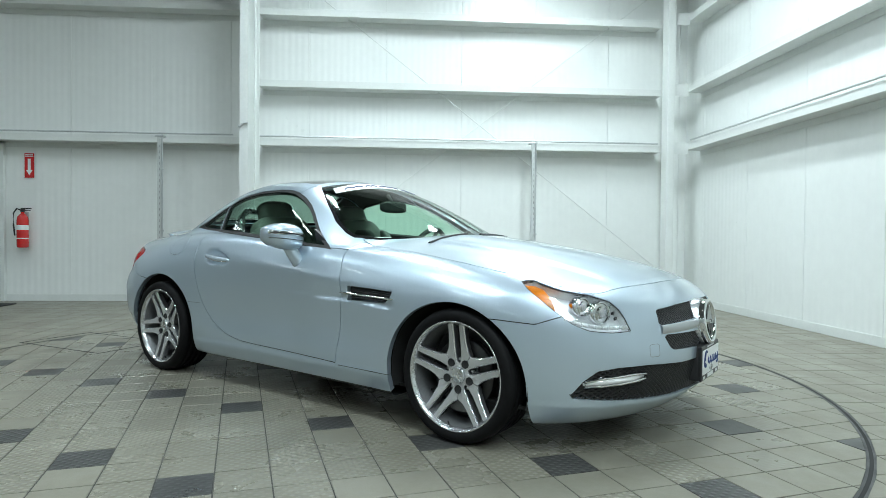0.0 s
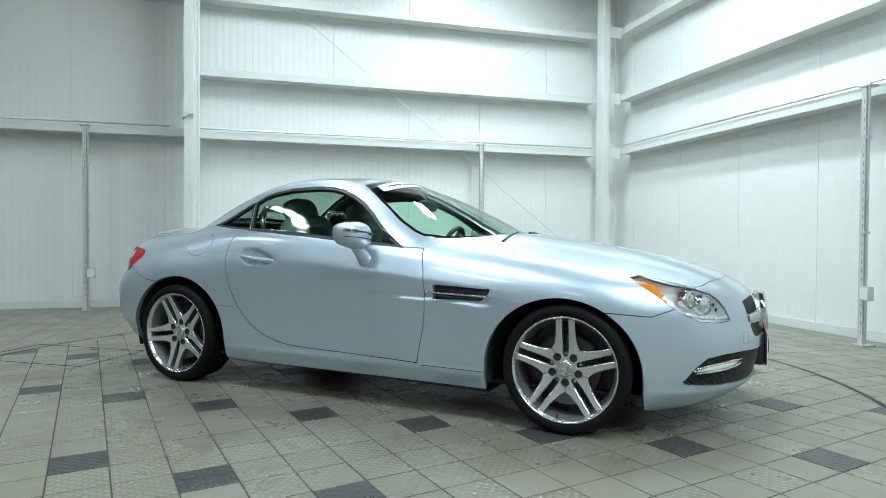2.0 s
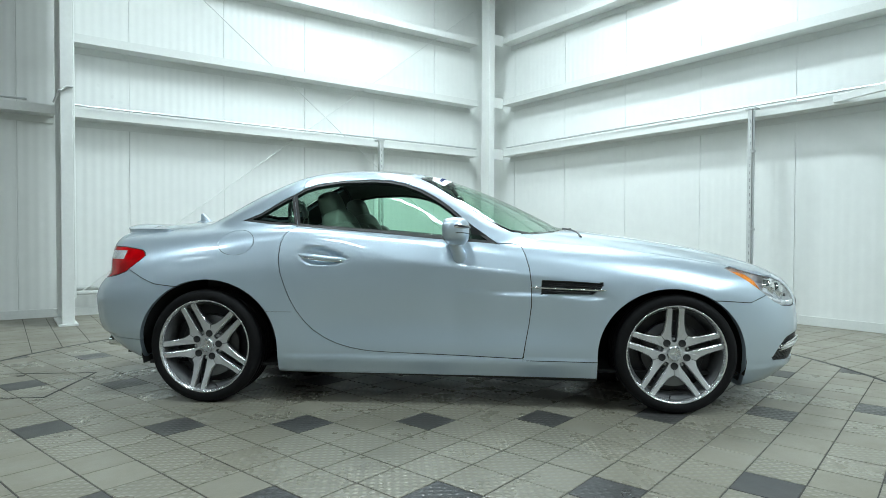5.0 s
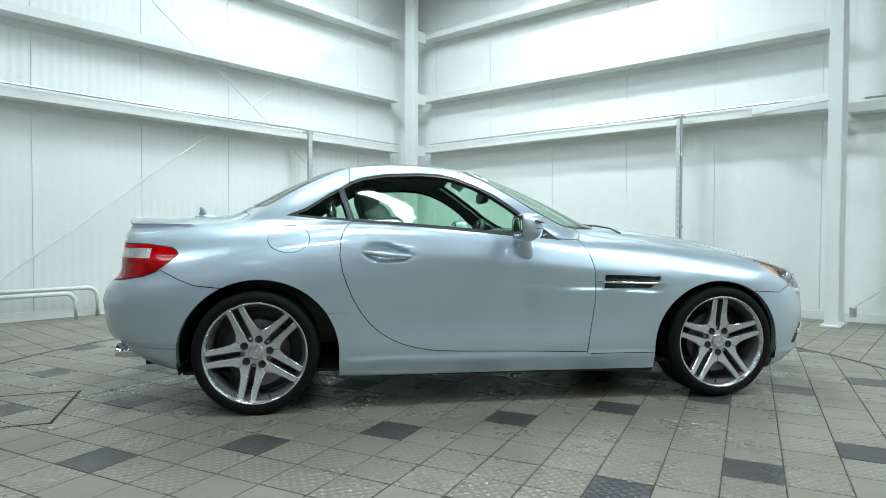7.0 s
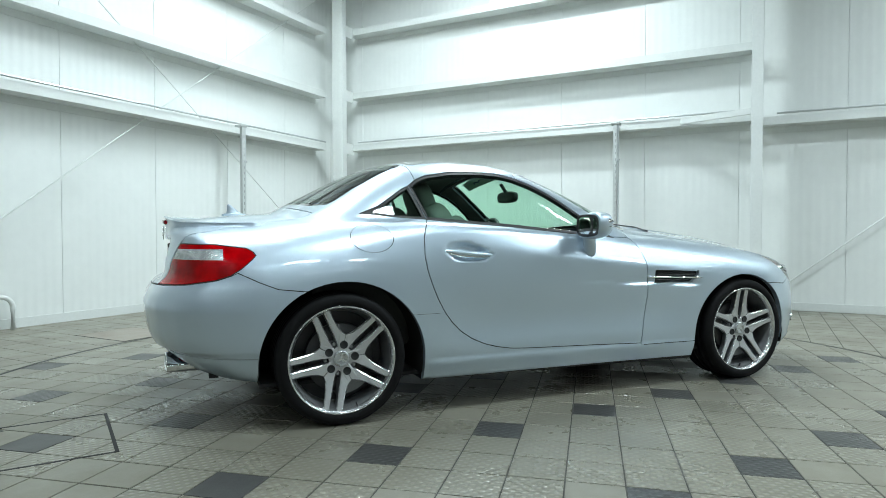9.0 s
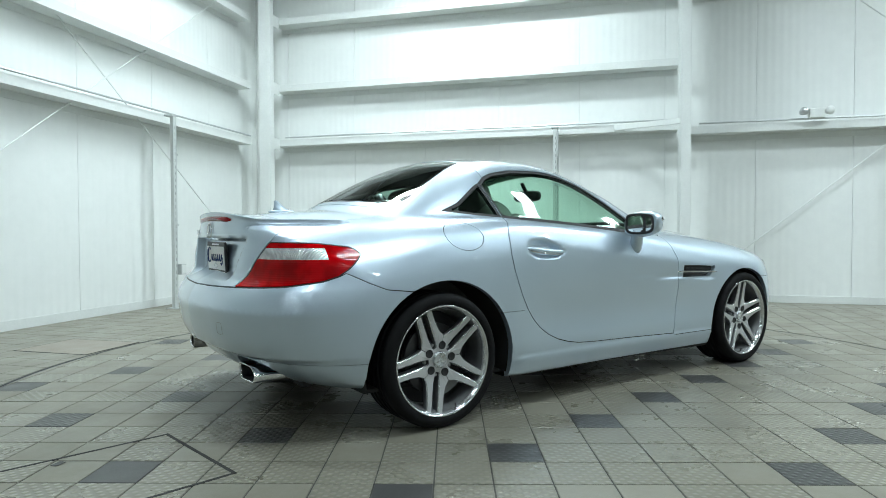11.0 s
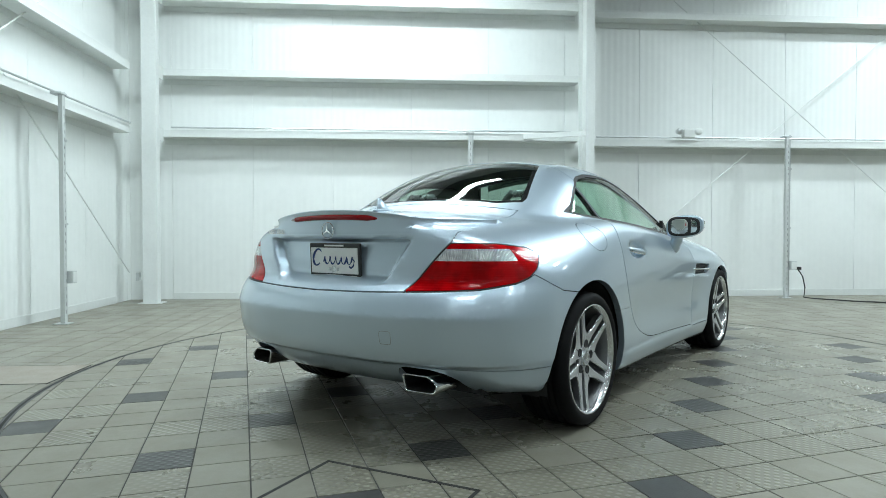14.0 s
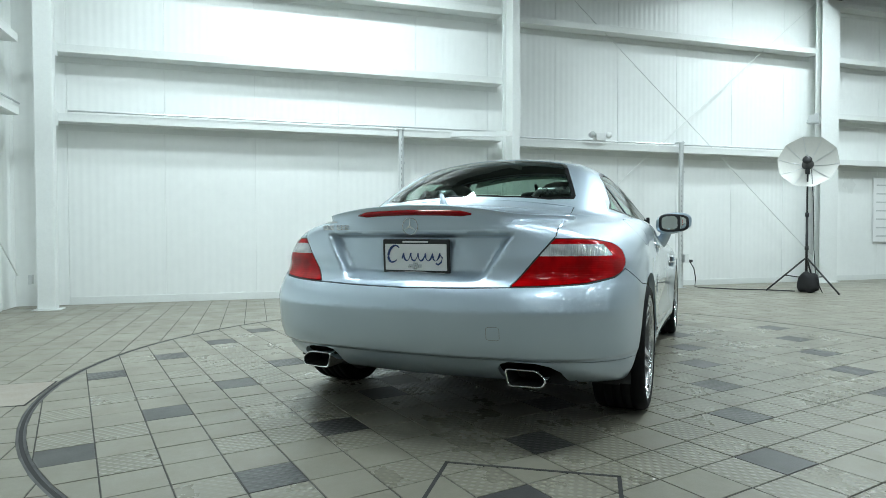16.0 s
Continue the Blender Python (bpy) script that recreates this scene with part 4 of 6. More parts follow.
def wheel():
    """A wheel whose outer face looks to -y, its lip at y = 0."""
    w = new("wheel")
    w["label"] = "eighteen-inch silver twin-spoke alloy wheel with a low black tyre"
    tyre_p = [(0.236, 0.012), (0.243, 0.002), (0.251, -0.004), (0.264, -0.0075), (0.277, -0.006), (0.288, 0.001), (0.2945, 0.010), (0.298, 0.022)]
    for g in (0.055, 0.095, 0.135, 0.175):
        tyre_p += [(0.2995, g - 0.006), (0.2925, g - 0.004), (0.2925, g + 0.004), (0.2995, g + 0.006)]
    tyre_p += [(0.298, 0.205), (0.288, 0.222), (0.264, 0.229), (0.243, 0.223), (0.236, 0.21)]
    bm = lathe(tyre_p, 96)
    bmesh.ops.recalc_face_normals(bm, faces=bm.faces)
    part("tyre", bm, TYRE, w, "low black tyre", True)
    part("rim", lathe([(0.2405, 0.022), (0.2455, 0.010), (0.2465, 0.001), (0.2445, -0.003), (0.2395, -0.002), (0.236, 0.004), (0.230, 0.012), (0.228, 0.020)], 72), ALLOY_BRIGHT, w, "bright machined rim", True)
    part("barrel", lathe([(0.228, 0.020), (0.221, 0.040), (0.213, 0.09), (0.215, 0.20), (0.236, 0.212)], 72), BARREL, w, "grey inside of the rim", True)
    arms = [spoke_arm(1), spoke_arm(-1)]
    for k in range(5):
        for a in arms:
            ob = new("spoke", a)
            ob.parent = w
            ob.matrix_basis = Matrix.Rotation(2 * math.pi * k / 5, 4, "Y")
    bm = lathe([(0.0, 0.044), (0.050, 0.044), (0.054, 0.050), (0.056, 0.070), (0.085, 0.072), (0.087, 0.085), (0.0, 0.085)], 40)
    part("hub", bm, ALLOY_GREY, w, "grey hub behind the spokes", True)
    part("centre_cap", lathe([(0.0, 0.0285), (0.026, 0.0285), (0.029, 0.0270), (0.033, 0.0275), (0.0365, 0.031), (0.0375, 0.042)], 32), SATIN, w, "round silver centre cap", True)
    bm = bmesh.new()
    for k in range(3):
        add_box(bm, (-0.0022, 0.0270, 0.0), (0.0022, 0.0287, 0.024), 0, Matrix.Rotation(2 * math.pi * k / 3, 4, "Y"))
    part("emblem", bm, CHROME, w)
    # black discs proud of the spokes, painting the shade of deep sockets
    hole = mesh_of("bolt_hole", lathe([(0.0, 0.0352), (0.0160, 0.0352), (0.0170, 0.0345), (0.0184, 0.0350), (0.0184, 0.06)], 18), BLACK_GAP, True)
    bolt = mesh_of("bolt", lathe([(0.0, 0.0500), (0.0060, 0.0500), (0.0080, 0.0525), (0.0085, 0.0640), (0.0100, 0.0660), (0.0100, 0.0730)], 12), SATIN, True)
    for k in range(5):
        # discs of socket shade under the forks, bolts at the slots' inner ends
        for d, turn, r in ((hole, k + 0.5, 0.064), (bolt, k, 0.070)):
            ob = new(d.name, d)
            ob.parent = w
            ob.matrix_basis = Matrix.Rotation(2 * math.pi * turn / 5, 4, "Y") @ pose(r, -0.001, 0)
    part("brake_disc", lathe([(0.06, 0.085), (0.065, 0.082), (0.155, 0.082), (0.157, 0.085), (0.157, 0.11), (0.06, 0.11)], 56), DISC, w, "steel brake disc", True)
    bm = bmesh.new()
    outline = [(0.170 * math.cos(a), 0.170 * math.sin(a)) for a in np.linspace(2.6, 3.6, 8)] + [(0.095 * math.cos(a), 0.095 * math.sin(a)) for a in np.linspace(3.6, 2.6, 8)]
    add_prism(bm, outline, 0.062, 0.14, "Y")
    part("brake_caliper", bm, ALLOY_GREY, w, "grey brake caliper")
    # added black disc that puts the shade behind the spokes into the shape
    part("back_shade", lathe([(0.0, 0.135), (0.212, 0.135)], 40), BLACK_PLASTIC, w, "black disc for the shade behind the spokes")
    part("valve", tube([(-0.222, 0.010, 0.03), (-0.205, 0.004, 0.028)], 0.004, 8), BLACK_PLASTIC, w)
    return w


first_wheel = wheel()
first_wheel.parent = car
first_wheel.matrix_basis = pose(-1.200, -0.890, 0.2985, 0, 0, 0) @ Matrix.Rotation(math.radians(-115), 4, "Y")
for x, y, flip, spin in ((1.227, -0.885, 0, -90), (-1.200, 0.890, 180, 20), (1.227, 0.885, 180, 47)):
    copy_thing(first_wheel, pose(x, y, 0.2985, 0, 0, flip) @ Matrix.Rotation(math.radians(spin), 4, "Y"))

for cx, rx, rz, z0 in ((-1.185, 0.385, 0.372, 0.29), (1.207, 0.371, 0.354, 0.285)):
    for s in (-1, 1):
        bm = bmesh.new()
        ang = [math.pi * k / 24 for k in range(-2, 27)]
        rings = [[bm.verts.new((cx + rx * math.cos(a), s * yy, max(0.165, z0 + rz * math.sin(a)))) for a in ang] for yy in (0.850, 0.60, 0.42)]
        for a, b in zip(rings, rings[1:]):
            for i in range(len(ang) - 1):
                bm.faces.new((a[i], a[i + 1], b[i + 1], b[i]))
        bm.faces.new(rings[-1])
        bmesh.ops.recalc_face_normals(bm, faces=bm.faces)
        part("wheel_liner", bm, UNDERSIDE, car, "black wheel arch liner", True)
part("floor_pan", box((-1.55, -0.80, 0.185), (1.55, 0.80, 0.20)), UNDERSIDE, car, "black floor pan")
bm = bmesh.new()
for s in (-1, 1):
    add_tube(bm, [(-0.9, 0.25 * s, 0.19), (-1.6, 0.30 * s, 0.24), (-1.80, 0.45 * s, 0.27)], 0.03, 10)
add_box(bm, (-1.72, -0.35, 0.20), (-1.45, 0.35, 0.28), 0.03)
part("exhaust_pipe", bm, DARK_STEEL, car, "dark steel exhaust under the tail")

# ---- front: grilles, lamps, plate ----
def nose_x(y, z, lo=1.2, hi=2.3):
    y, z = np.atleast_1d(y).astype(float), np.atleast_1d(z).astype(float)
    a, b = np.full(len(y), lo), np.full(len(y), hi)
    for _ in range(26):
        m = (a + b) / 2
        i = car_form(m, y, z) < 0
        a, b = np.where(i, m, a), np.where(i, b, m)
    return a


def tail_x(y, z):
    y, z = np.atleast_1d(y).astype(float), np.atleast_1d(z).astype(float)
    a, b = np.full(len(y), -1.3), np.full(len(y), -2.4)
    for _ in range(26):
        m = (a + b) / 2
        i = car_form(m, y, z) < 0
        a, b = np.where(i, m, a), np.where(i, b, m)
    return a


def deck_z(x, y):
    x, y = np.atleast_1d(x).astype(float), np.atleast_1d(y).astype(float)
    a, b = np.full(len(x), 0.5), np.full(len(x), 1.5)
    for _ in range(26):
        m = (a + b) / 2
        i = car_form(x, y, m) < 0
        a, b = np.where(i, m, a), np.where(i, b, m)
    return a


def side_y(x, z):
    x, z = np.atleast_1d(x).astype(float), np.atleast_1d(z).astype(float)
    a, b = np.full(len(x), 0.3), np.full(len(x), 1.1)
    for _ in range(22):
        m = (a + b) / 2
        i = car_form(x, m, z) < 0
        a, b = np.where(i, m, a), np.where(i, b, m)
    return a


GRILLE_BLACK = mat("grille_black", (0.016, 0.016, 0.017), 0.38)


def lattice(name, fn, y_max, z0, z1, step, sink, parent, side=0):
    """A net of crossing diagonal bars behind an opening of the nose."""
    bm = bmesh.new()
    lines = []
    for sgn in (-1, 1):
        for c in np.arange(-y_max - 0.2, y_max + 0.2, step):
            zz = np.arange(z0, z1 + 0.001, 0.012)
            yy = c + sgn * (zz - z0) * 1.35
            ok = (np.abs(yy) < y_max) & (yy * side >= 0)
            if ok.sum() > 1:
                lines.append((yy[ok], zz[ok]))
    all_y, all_z = np.concatenate([a for a, b in lines]), np.concatenate([b for a, b in lines])
    all_x = nose_x(all_y, all_z)
    all_in = (fn(np.stack([all_x, all_y, all_z], -1)) < 0.008) & (np.hypot(all_y, all_z - 0.526) > 0.108)
    at = 0
    for yy, zz in lines:
            xx, inside = all_x[at:at + len(yy)], all_in[at:at + len(yy)]
            at += len(yy)
            run = []
            for x, y, z, k in zip(xx, yy, zz, inside):
                if k:
                    run.append((x - sink, y, z))
                if (not k or z == zz[-1]) and len(run) > 1:
                    add_tube(bm, run, 0.0042, 5)
                if not k:
                    run = []
    part(name, bm, GRILLE_BLACK, parent, "black mesh grille")


hole = label == "hole"
for nm, fn, ym, z0, z1, step in (("upper_grille", GRILLE_UP, 0.46, 0.545, 0.630, 0.019), ("lower_grille", GRILLE_LOW, 0.44, 0.418, 0.508, 0.019), ("air_intake", LOW_MOUTH, 0.78, 0.225, 0.392, 0.024)):
    g = skin_part(nm, (fn(mid) < 0) & hole, BLACK_GAP, car, "black grille opening", rim=0, offset=-0.040)
    rim_mask = (fn(mid) < 0) & hole
    for side in ((-1, 1) if fn is not LOW_MOUTH else (0,)):
        lattice("mesh", fn, ym, z0, z1, step, 0.014, g, side)
    tube_rim = skin_part("surround", rim_mask, BLACK_PLASTIC, g, "black opening edge", rim=0.04, offset=-0.0385)
for s in (-1, 1):
    ys = np.array([0.745, 0.70, 0.64, 0.58, 0.535])
    zs = np.array([0.318, 0.327, 0.333, 0.339, 0.344])
    loop_y = np.concatenate([ys, ys[::-1], ys[:1]])
    loop_z = np.concatenate([zs + np.array([0.010, 0.015, 0.016, 0.015, 0.010]), zs[::-1] - np.array([0.010, 0.015, 0.016, 0.015, 0.010]), zs[:1] + 0.010])
    loop_x = nose_x(loop_y, loop_z)
    part("fog_trim", tube([(x + 0.002, s * y, z) for x, y, z in zip(loop_x, loop_y, loop_z)], 0.0058, 10), CHROME, car, "chrome loop round the daytime light", True)
    xs = nose_x(ys, zs)
    part("fog_light", tube([(x - 0.008, s * y, z) for x, y, z in zip(xs, ys, zs)], [0.006, 0.012, 0.0135, 0.012, 0.006], 10), LAMP_BOWL, car, "bright daytime light", True)
ring = bmesh.new()
add_lathe(ring, [(0.086, -0.016), (0.086, 0.010), (0.092, 0.018), (0.100, 0.016), (0.105, 0.006), (0.105, -0.016)], 56, "Z")
star_at = Matrix.Translation((2.072, 0, 0.526)) @ Matrix.Rotation(math.radians(83), 4, "Y") @ Matrix.Rotation(math.radians(180), 4, "Z")
part("emblem_base", lathe([(0.0, -0.010), (0.104, -0.010), (0.110, -0.016), (0.112, -0.070)], 48, "Z"), SATIN, car, "round silver seat of the emblem", True, star_at)
emblem = part("front_emblem", ring, CHROME, car, "round chrome emblem on the grille", True, star_at)
part("disc", lathe([(0.0, 0.0), (0.086, 0.0)], 48, "Z"), GLOSS_BLACK, emblem, "black disc")
bm = bmesh.new()
for k in range(3):
    v = [(-0.017, 0, 0.004), (0.017, 0, 0.004), (0, 0.088, 0.006), (0, 0.012, 0.020)]
    m = Matrix.Rotation(2 * math.pi * k / 3, 4, "Z")
    vs = [bm.verts.new(m @ Vector(p)) for p in v]
    for f in ((0, 1, 3), (1, 2, 3), (2, 0, 3)):
        bm.faces.new([vs[i] for i in f])
part("bars", bm, CHROME, emblem)
# bar of the grille that carries the emblem
bm = bmesh.new()
ys = np.linspace(-0.44, 0.44, 25)
xs = nose_x(ys, np.full(25, 0.525))
bar_rings = [[bm.verts.new((x + 0.006 * math.cos(a), y, 0.5265 + 0.0205 * math.sin(a))) for a in np.linspace(0, 2 * math.pi, 15)[:-1]] for x, y in zip(xs, ys)]
for a, b in zip(bar_rings, bar_rings[1:]):
    for i in range(14):
        bm.faces.new((a[i], a[(i + 1) % 14], b[(i + 1) % 14], b[i]))
bmesh.ops.recalc_face_normals(bm, faces=bm.faces)
part("grille_bar", bm, mat("satin_bar", (0.58, 0.60, 0.62), 0.30, 0.85), car, "satin silver grille bar", True)

PLATE_WHITE = vary(mat("white_plate", (0.86, 0.87, 0.86), 0.4), 30.0, 0.08)
PLATE_BLUE = mat("blue_print", (0.02, 0.045, 0.16), 0.4)


def number_plate(name, m, parent):
    """A dealer plate in a black frame, its script as one wavy stroke. It lies in the xz plane and looks to -y."""
    t = part(name, box((-0.157, 0.0, -0.080), (0.157, 0.012, 0.080), 0.005), BLACK_PLASTIC, parent, "white dealer plate with a blue script line in a black frame", False, m)
    part("plate", box((-0.144, -0.004, -0.052), (0.144, 0.002, 0.060), 0.002), PLATE_WHITE, t, "white plate")
    bm = bmesh.new()
    # a tall open round stroke, then a slanting wave that ends in a tail below the line
    arc = [(-0.100 + 0.026 * math.cos(a) + 0.25 * (0.034 * math.sin(a)), -0.0048, 0.018 + 0.036 * math.sin(a)) for a in np.linspace(0.75, 5.5, 18)]
    add_tube(bm, arc, [0.0022 + 0.0034 * math.sin(math.pi * k / 17) for k in range(18)], 6)
    wave = []
    for k in np.linspace(0, 1, 90):
        z = 0.006 + 0.0165 * math.sin(2 * math.pi * 5.5 * k - 0.5)
        wave.append((-0.066 + 0.185 * k + 0.30 * (z - 0.006) + 0.006 * math.cos(2 * math.pi * 5.5 * k), -0.0048, z))
    wave += [(0.126, -0.0048, 0.004), (0.120, -0.0048, -0.016), (0.106, -0.0048, -0.026), (0.096, -0.0048, -0.020)]
    add_tube(bm, wave, [0.0028 + 0.0012 * math.sin(0.7 * k) for k in range(len(wave))], 6)
    part("writing", bm, PLATE_BLUE, t, "dark blue script stroke")
    bm = prism([(-0.030, -0.026), (-0.010, -0.026), (-0.010, -0.018), (0.012, -0.018), (0.012, -0.026), (0.032, -0.026), (0.028, -0.040), (0.010, -0.040), (0.010, -0.048), (-0.012, -0.048), (-0.012, -0.040), (-0.034, -0.040)], -0.0060, -0.0042, "Y")
    part("badge", bm, SATIN, t, "small silver cross-shaped badge")
    for x0, x1, z0, z1 in ((-0.05, 0.05, -0.0745, -0.057), (-0.132, -0.095, -0.073, -0.060), (0.095, 0.132, -0.073, -0.060), (-0.06, 0.06, 0.066, 0.073)):
        part("frame_mark", box((x0, -0.0015, z0), (x1, 0.0005, z1)), WHITE_PRINT, t, "white mark on the frame")
    return t


number_plate("front_plate", Matrix.Translation((2.088, 0, 0.345)) @ Matrix.Rotation(math.radians(90), 4, "Z"), car)
part("plate_bracket", box((2.02, -0.15, 0.262), (2.076, 0.15, 0.425), 0.01), BLACK_PLASTIC, car, "black plate bracket")
for s in (-1, 1):
    for k, (y, z, r) in enumerate(((0.700, 0.628, 0.034), (0.655, 0.604, 0.040))):
        x = float(nose_x(y, z)[0]) - 0.050
        m = Matrix.Translation((x, s * y, z)) @ Matrix.Rotation(math.radians(90), 4, "Y") @ Matrix.Rotation(math.radians(-28 * s), 4, "X")
        p = part("projector", lathe([(r * 0.45, 0.030), (r * 0.75, 0.026), (r * 0.98, 0.012), (r, 0.018), (r * 1.14, 0.022), (r * 1.2, 0.0), (r * 1.2, -0.02)], 28, "Z"), CHROME, car, "chrome headlight projector", True, m)
        part("lens", lathe([(0, 0.034), (r * 0.3, 0.033), (r * 0.6, 0.026), (r * 0.8, 0.014)], 24, "Z"), CLEAR_LENS, p, "glass projector lens", True)
    ys, zs = np.array([0.77, 0.74, 0.70, 0.65, 0.605]), np.array([0.577, 0.560, 0.550, 0.546, 0.548])
    xs = nose_x(ys, zs)
    strip = part("daytime_strip", tube([(x - 0.016, s * y, z) for x, y, z in zip(xs, ys, zs)], [0.006, 0.0085, 0.0085, 0.0085, 0.006], 10), LAMP_BOWL, car, "ribbed daytime light strip", True)
    fy = np.linspace(0.775, 0.60, 11)
    fz = np.interp(-fy, -ys, zs)
    for x, y, z in zip(nose_x(fy, fz), fy, fz):
        part("cell", rounded(bmesh.new(), (x - 0.010, s * y, z), (0.010, 0.012, 0.017), 0.5, None, 5), LENS_BRIGHT, strip, "", True)
    # dark slots of the vent beside the inner lens
    for k in range(3):
        x = float(nose_x(0.612, 0.625 - 0.022 * k)[0]) - 0.036
        part("lamp_slot", box((x - 0.006, s * 0.612 - 0.010, 0.617 - 0.022 * k), (x + 0.004, s * 0.612 + 0.010, 0.631 - 0.022 * k), 0.003), BLACK_PLASTIC, car, "small dark slot in the headlight")

# square covers over the towing eyes, seen as thin outlines
for y0, z0, end, find in ((-0.385, 0.452, "rear", tail_x), (-0.49, 0.445, "front", nose_x)):
    loop = []
    for cy, cz, a0 in ((0.016, 0.016, 0), (-0.016, 0.016, 90), (-0.016, -0.016, 180), (0.016, -0.016, 270)):
        loop += [(y0 + cy + 0.010 * math.cos(math.radians(a0 + 30 * k)), z0 + cz + 0.010 * math.sin(math.radians(a0 + 30 * k))) for k in range(4)]
    loop.append(loop[0])
    ly, lz = np.array(loop).T
    part("tow_cover", tube([(x, y, z) for x, y, z in zip(find(ly, lz), ly, lz)], 0.0009, 6), SLOT_GREY, car, "thin dark outline of the towing eye cover")

# ---- sides: vents, handles, mirrors ----
for s in (-1, 1):
    on = mid[:, 1] * s > 0
    v = skin_part("side_vent", (label == "vent") & on, BLACK_GAP, car, "black side vent with bright bars", rim=0, offset=-0.026)
    skin_part("vent_edge", (label == "vent") & on, BLACK_PLASTIC, v, "black vent edge", rim=0.028, offset=-0.0255)
    for z, x0, x1, mt, r in ((0.646, 0.57, 0.862, BLACK_PLASTIC, 0.0035), (0.637, 0.57, 0.862, BLACK_PLASTIC, 0.0035), (0.624, 0.505, 0.882, CHROME, 0.0060), (0.606, 0.57, 0.81, BLACK_PLASTIC, 0.0035)):
        xs = np.linspace(x0, x1, 12)
        zs = z - 0.03 * (xs - 0.6)
        pts = [(x, s * (a + (-0.010 if mt is BLACK_PLASTIC else 0.004)), zz) for x, a, zz in zip(xs, side_y(xs, zs), zs)]
        part("bar", tube(pts, [r * 0.3] + [r] * 10 + [r * 0.3], 8), mt, v, "", True)


for s, dr in ((-1, 0), (1, 1)):
    door = doors[dr]
    pts, rad = [], []
    base = side_y(np.linspace(-0.70, -0.44, 13), np.linspace(0.858, 0.832, 13)) * 0.5 + side_y(np.linspace(-0.70, -0.44, 13), np.linspace(0.702, 0.676, 13)) * 0.5
    for k, t in enumerate(np.linspace(0, 1, 13)):
        x = -0.70 + 0.26 * t
        z = 0.784 - 0.024 * t - 0.004 * math.sin(math.pi * t)
        pts.append((x, s * (base[k] - 0.003 + 0.012 * math.sin(math.pi * t) ** 0.7), z))
        rad.append(0.005 + 0.0095 * math.sin(math.pi * t) ** 0.5)
    h = part("door_handle", tube(pts, rad, 12), PAINT, door, "body-coloured door handle with a bright strip", True)
    part("chrome_strip", tube([(x, s * (abs(y) + 0.006), z - r * 0.80) for (x, y, z), r in zip(pts[1:-1], rad[1:-1])], 0.0042, 8), CHROME, h, "chrome strip", True)


MIRROR_GLASS = mat("mirror_glass", (0.75, 0.80, 0.78), 0.02, 1.0)
for s, dr in ((-1, 0), (1, 1)):
    door = doors[dr]
    bm = rounded(bmesh.new(), (0, 0, 0), (0.140, 0.222, 0.142), 0.66)
    for v in bm.verts:
        k = v.co.y * s / 0.104
        v.co.z *= 1 - 0.16 * max(0, k) - 0.05 * max(0, -k)
        v.co.z += 0.010 * k
        v.co.x -= 0.030 * max(0, k) ** 2
        if v.co.x < -0.048:
            v.co.x = -0.048 - 0.02 * max(0, k) ** 2
    mm = Matrix.Translation((0.130, s * 0.925, 0.908)) @ Matrix.Rotation(math.radians(-6 * s), 4, "Z")
    mir = part("side_mirror", bm, PAINT, door, "silver blue side mirror with a bright lamp strip", True, mm)
    bm = rounded(bmesh.new(), (-0.0492, 0, 0), (0.006, 0.165, 0.100), 0.5)
    for v in bm.verts:
        k = v.co.y * s / 0.1
        v.co.z *= 1 - 0.16 * max(0, k)
        v.co.x -= 0.018 * max(0, k) ** 2
    part("mirror_glass", bm, MIRROR_GLASS, mir, "mirror glass", True)
    bm = rounded(bmesh.new(), (-0.0470, 0, 0), (0.010, 0.188, 0.118), 0.5)
    for v in bm.verts:
        k = v.co.y * s / 0.1
        v.co.z *= 1 - 0.16 * max(0, k)
        v.co.x -= 0.018 * max(0, k) ** 2
    part("glass_frame", bm, BLACK_PLASTIC, mir, "black frame", True)
    def on_shell(a, z, out):
        """A point on the mirror's front, a from the inner end (-) to the outer end (+)."""
        x, y = 0.070 * max(0.0, math.cos(a)) ** 0.66, 0.111 * math.copysign(abs(math.sin(a)) ** 0.66, a)
        k = max(0.0, y / 0.104)
        return (x - 0.030 * k * k + out * math.cos(a), s * (y + out * math.sin(a)), z + 0.0096 * y / 0.104)
    arc = np.linspace(-1.15, 1.42, 26)
    part("repeater", tube([on_shell(a, 0.014, -0.0045) for a in arc], [0.004] + [0.0110] * 24 + [0.004], 10), CHROME, mir, "chrome indicator strip", True)
    part("repeater_lens", tube([on_shell(a, 0.014, 0.0015) for a in arc[2:-2]], 0.0056, 8), GLOSS_BLACK, mir, "dark lens strip", True)
    part("shell_line", tube([on_shell(a, -0.016, -0.0015) for a in arc[1:-1]], 0.0022, 6), GLOSS_BLACK, mir, "thin dark joint of the mirror shell", True)
    part("mirror_foot", tube([(0.10, s * 0.900, 0.885), (0.118, s * 0.885, 0.850), (0.135, s * 0.868, 0.812), (0.145, s * 0.850, 0.780), (0.145, s * 0.835, 0.765)], [0.032, 0.033, 0.034, 0.037, 0.040], 12), PAINT, door, "mirror foot", True)
    # black corner piece ahead of the door window
    part("corner_piece", prism([(0.205, 0.862), (0.345, 0.846), (0.23, 0.925), (0.195, 0.948)], s * 0.745, s * 0.766, "Y"), BLACK_PLASTIC, door, "black window corner piece")

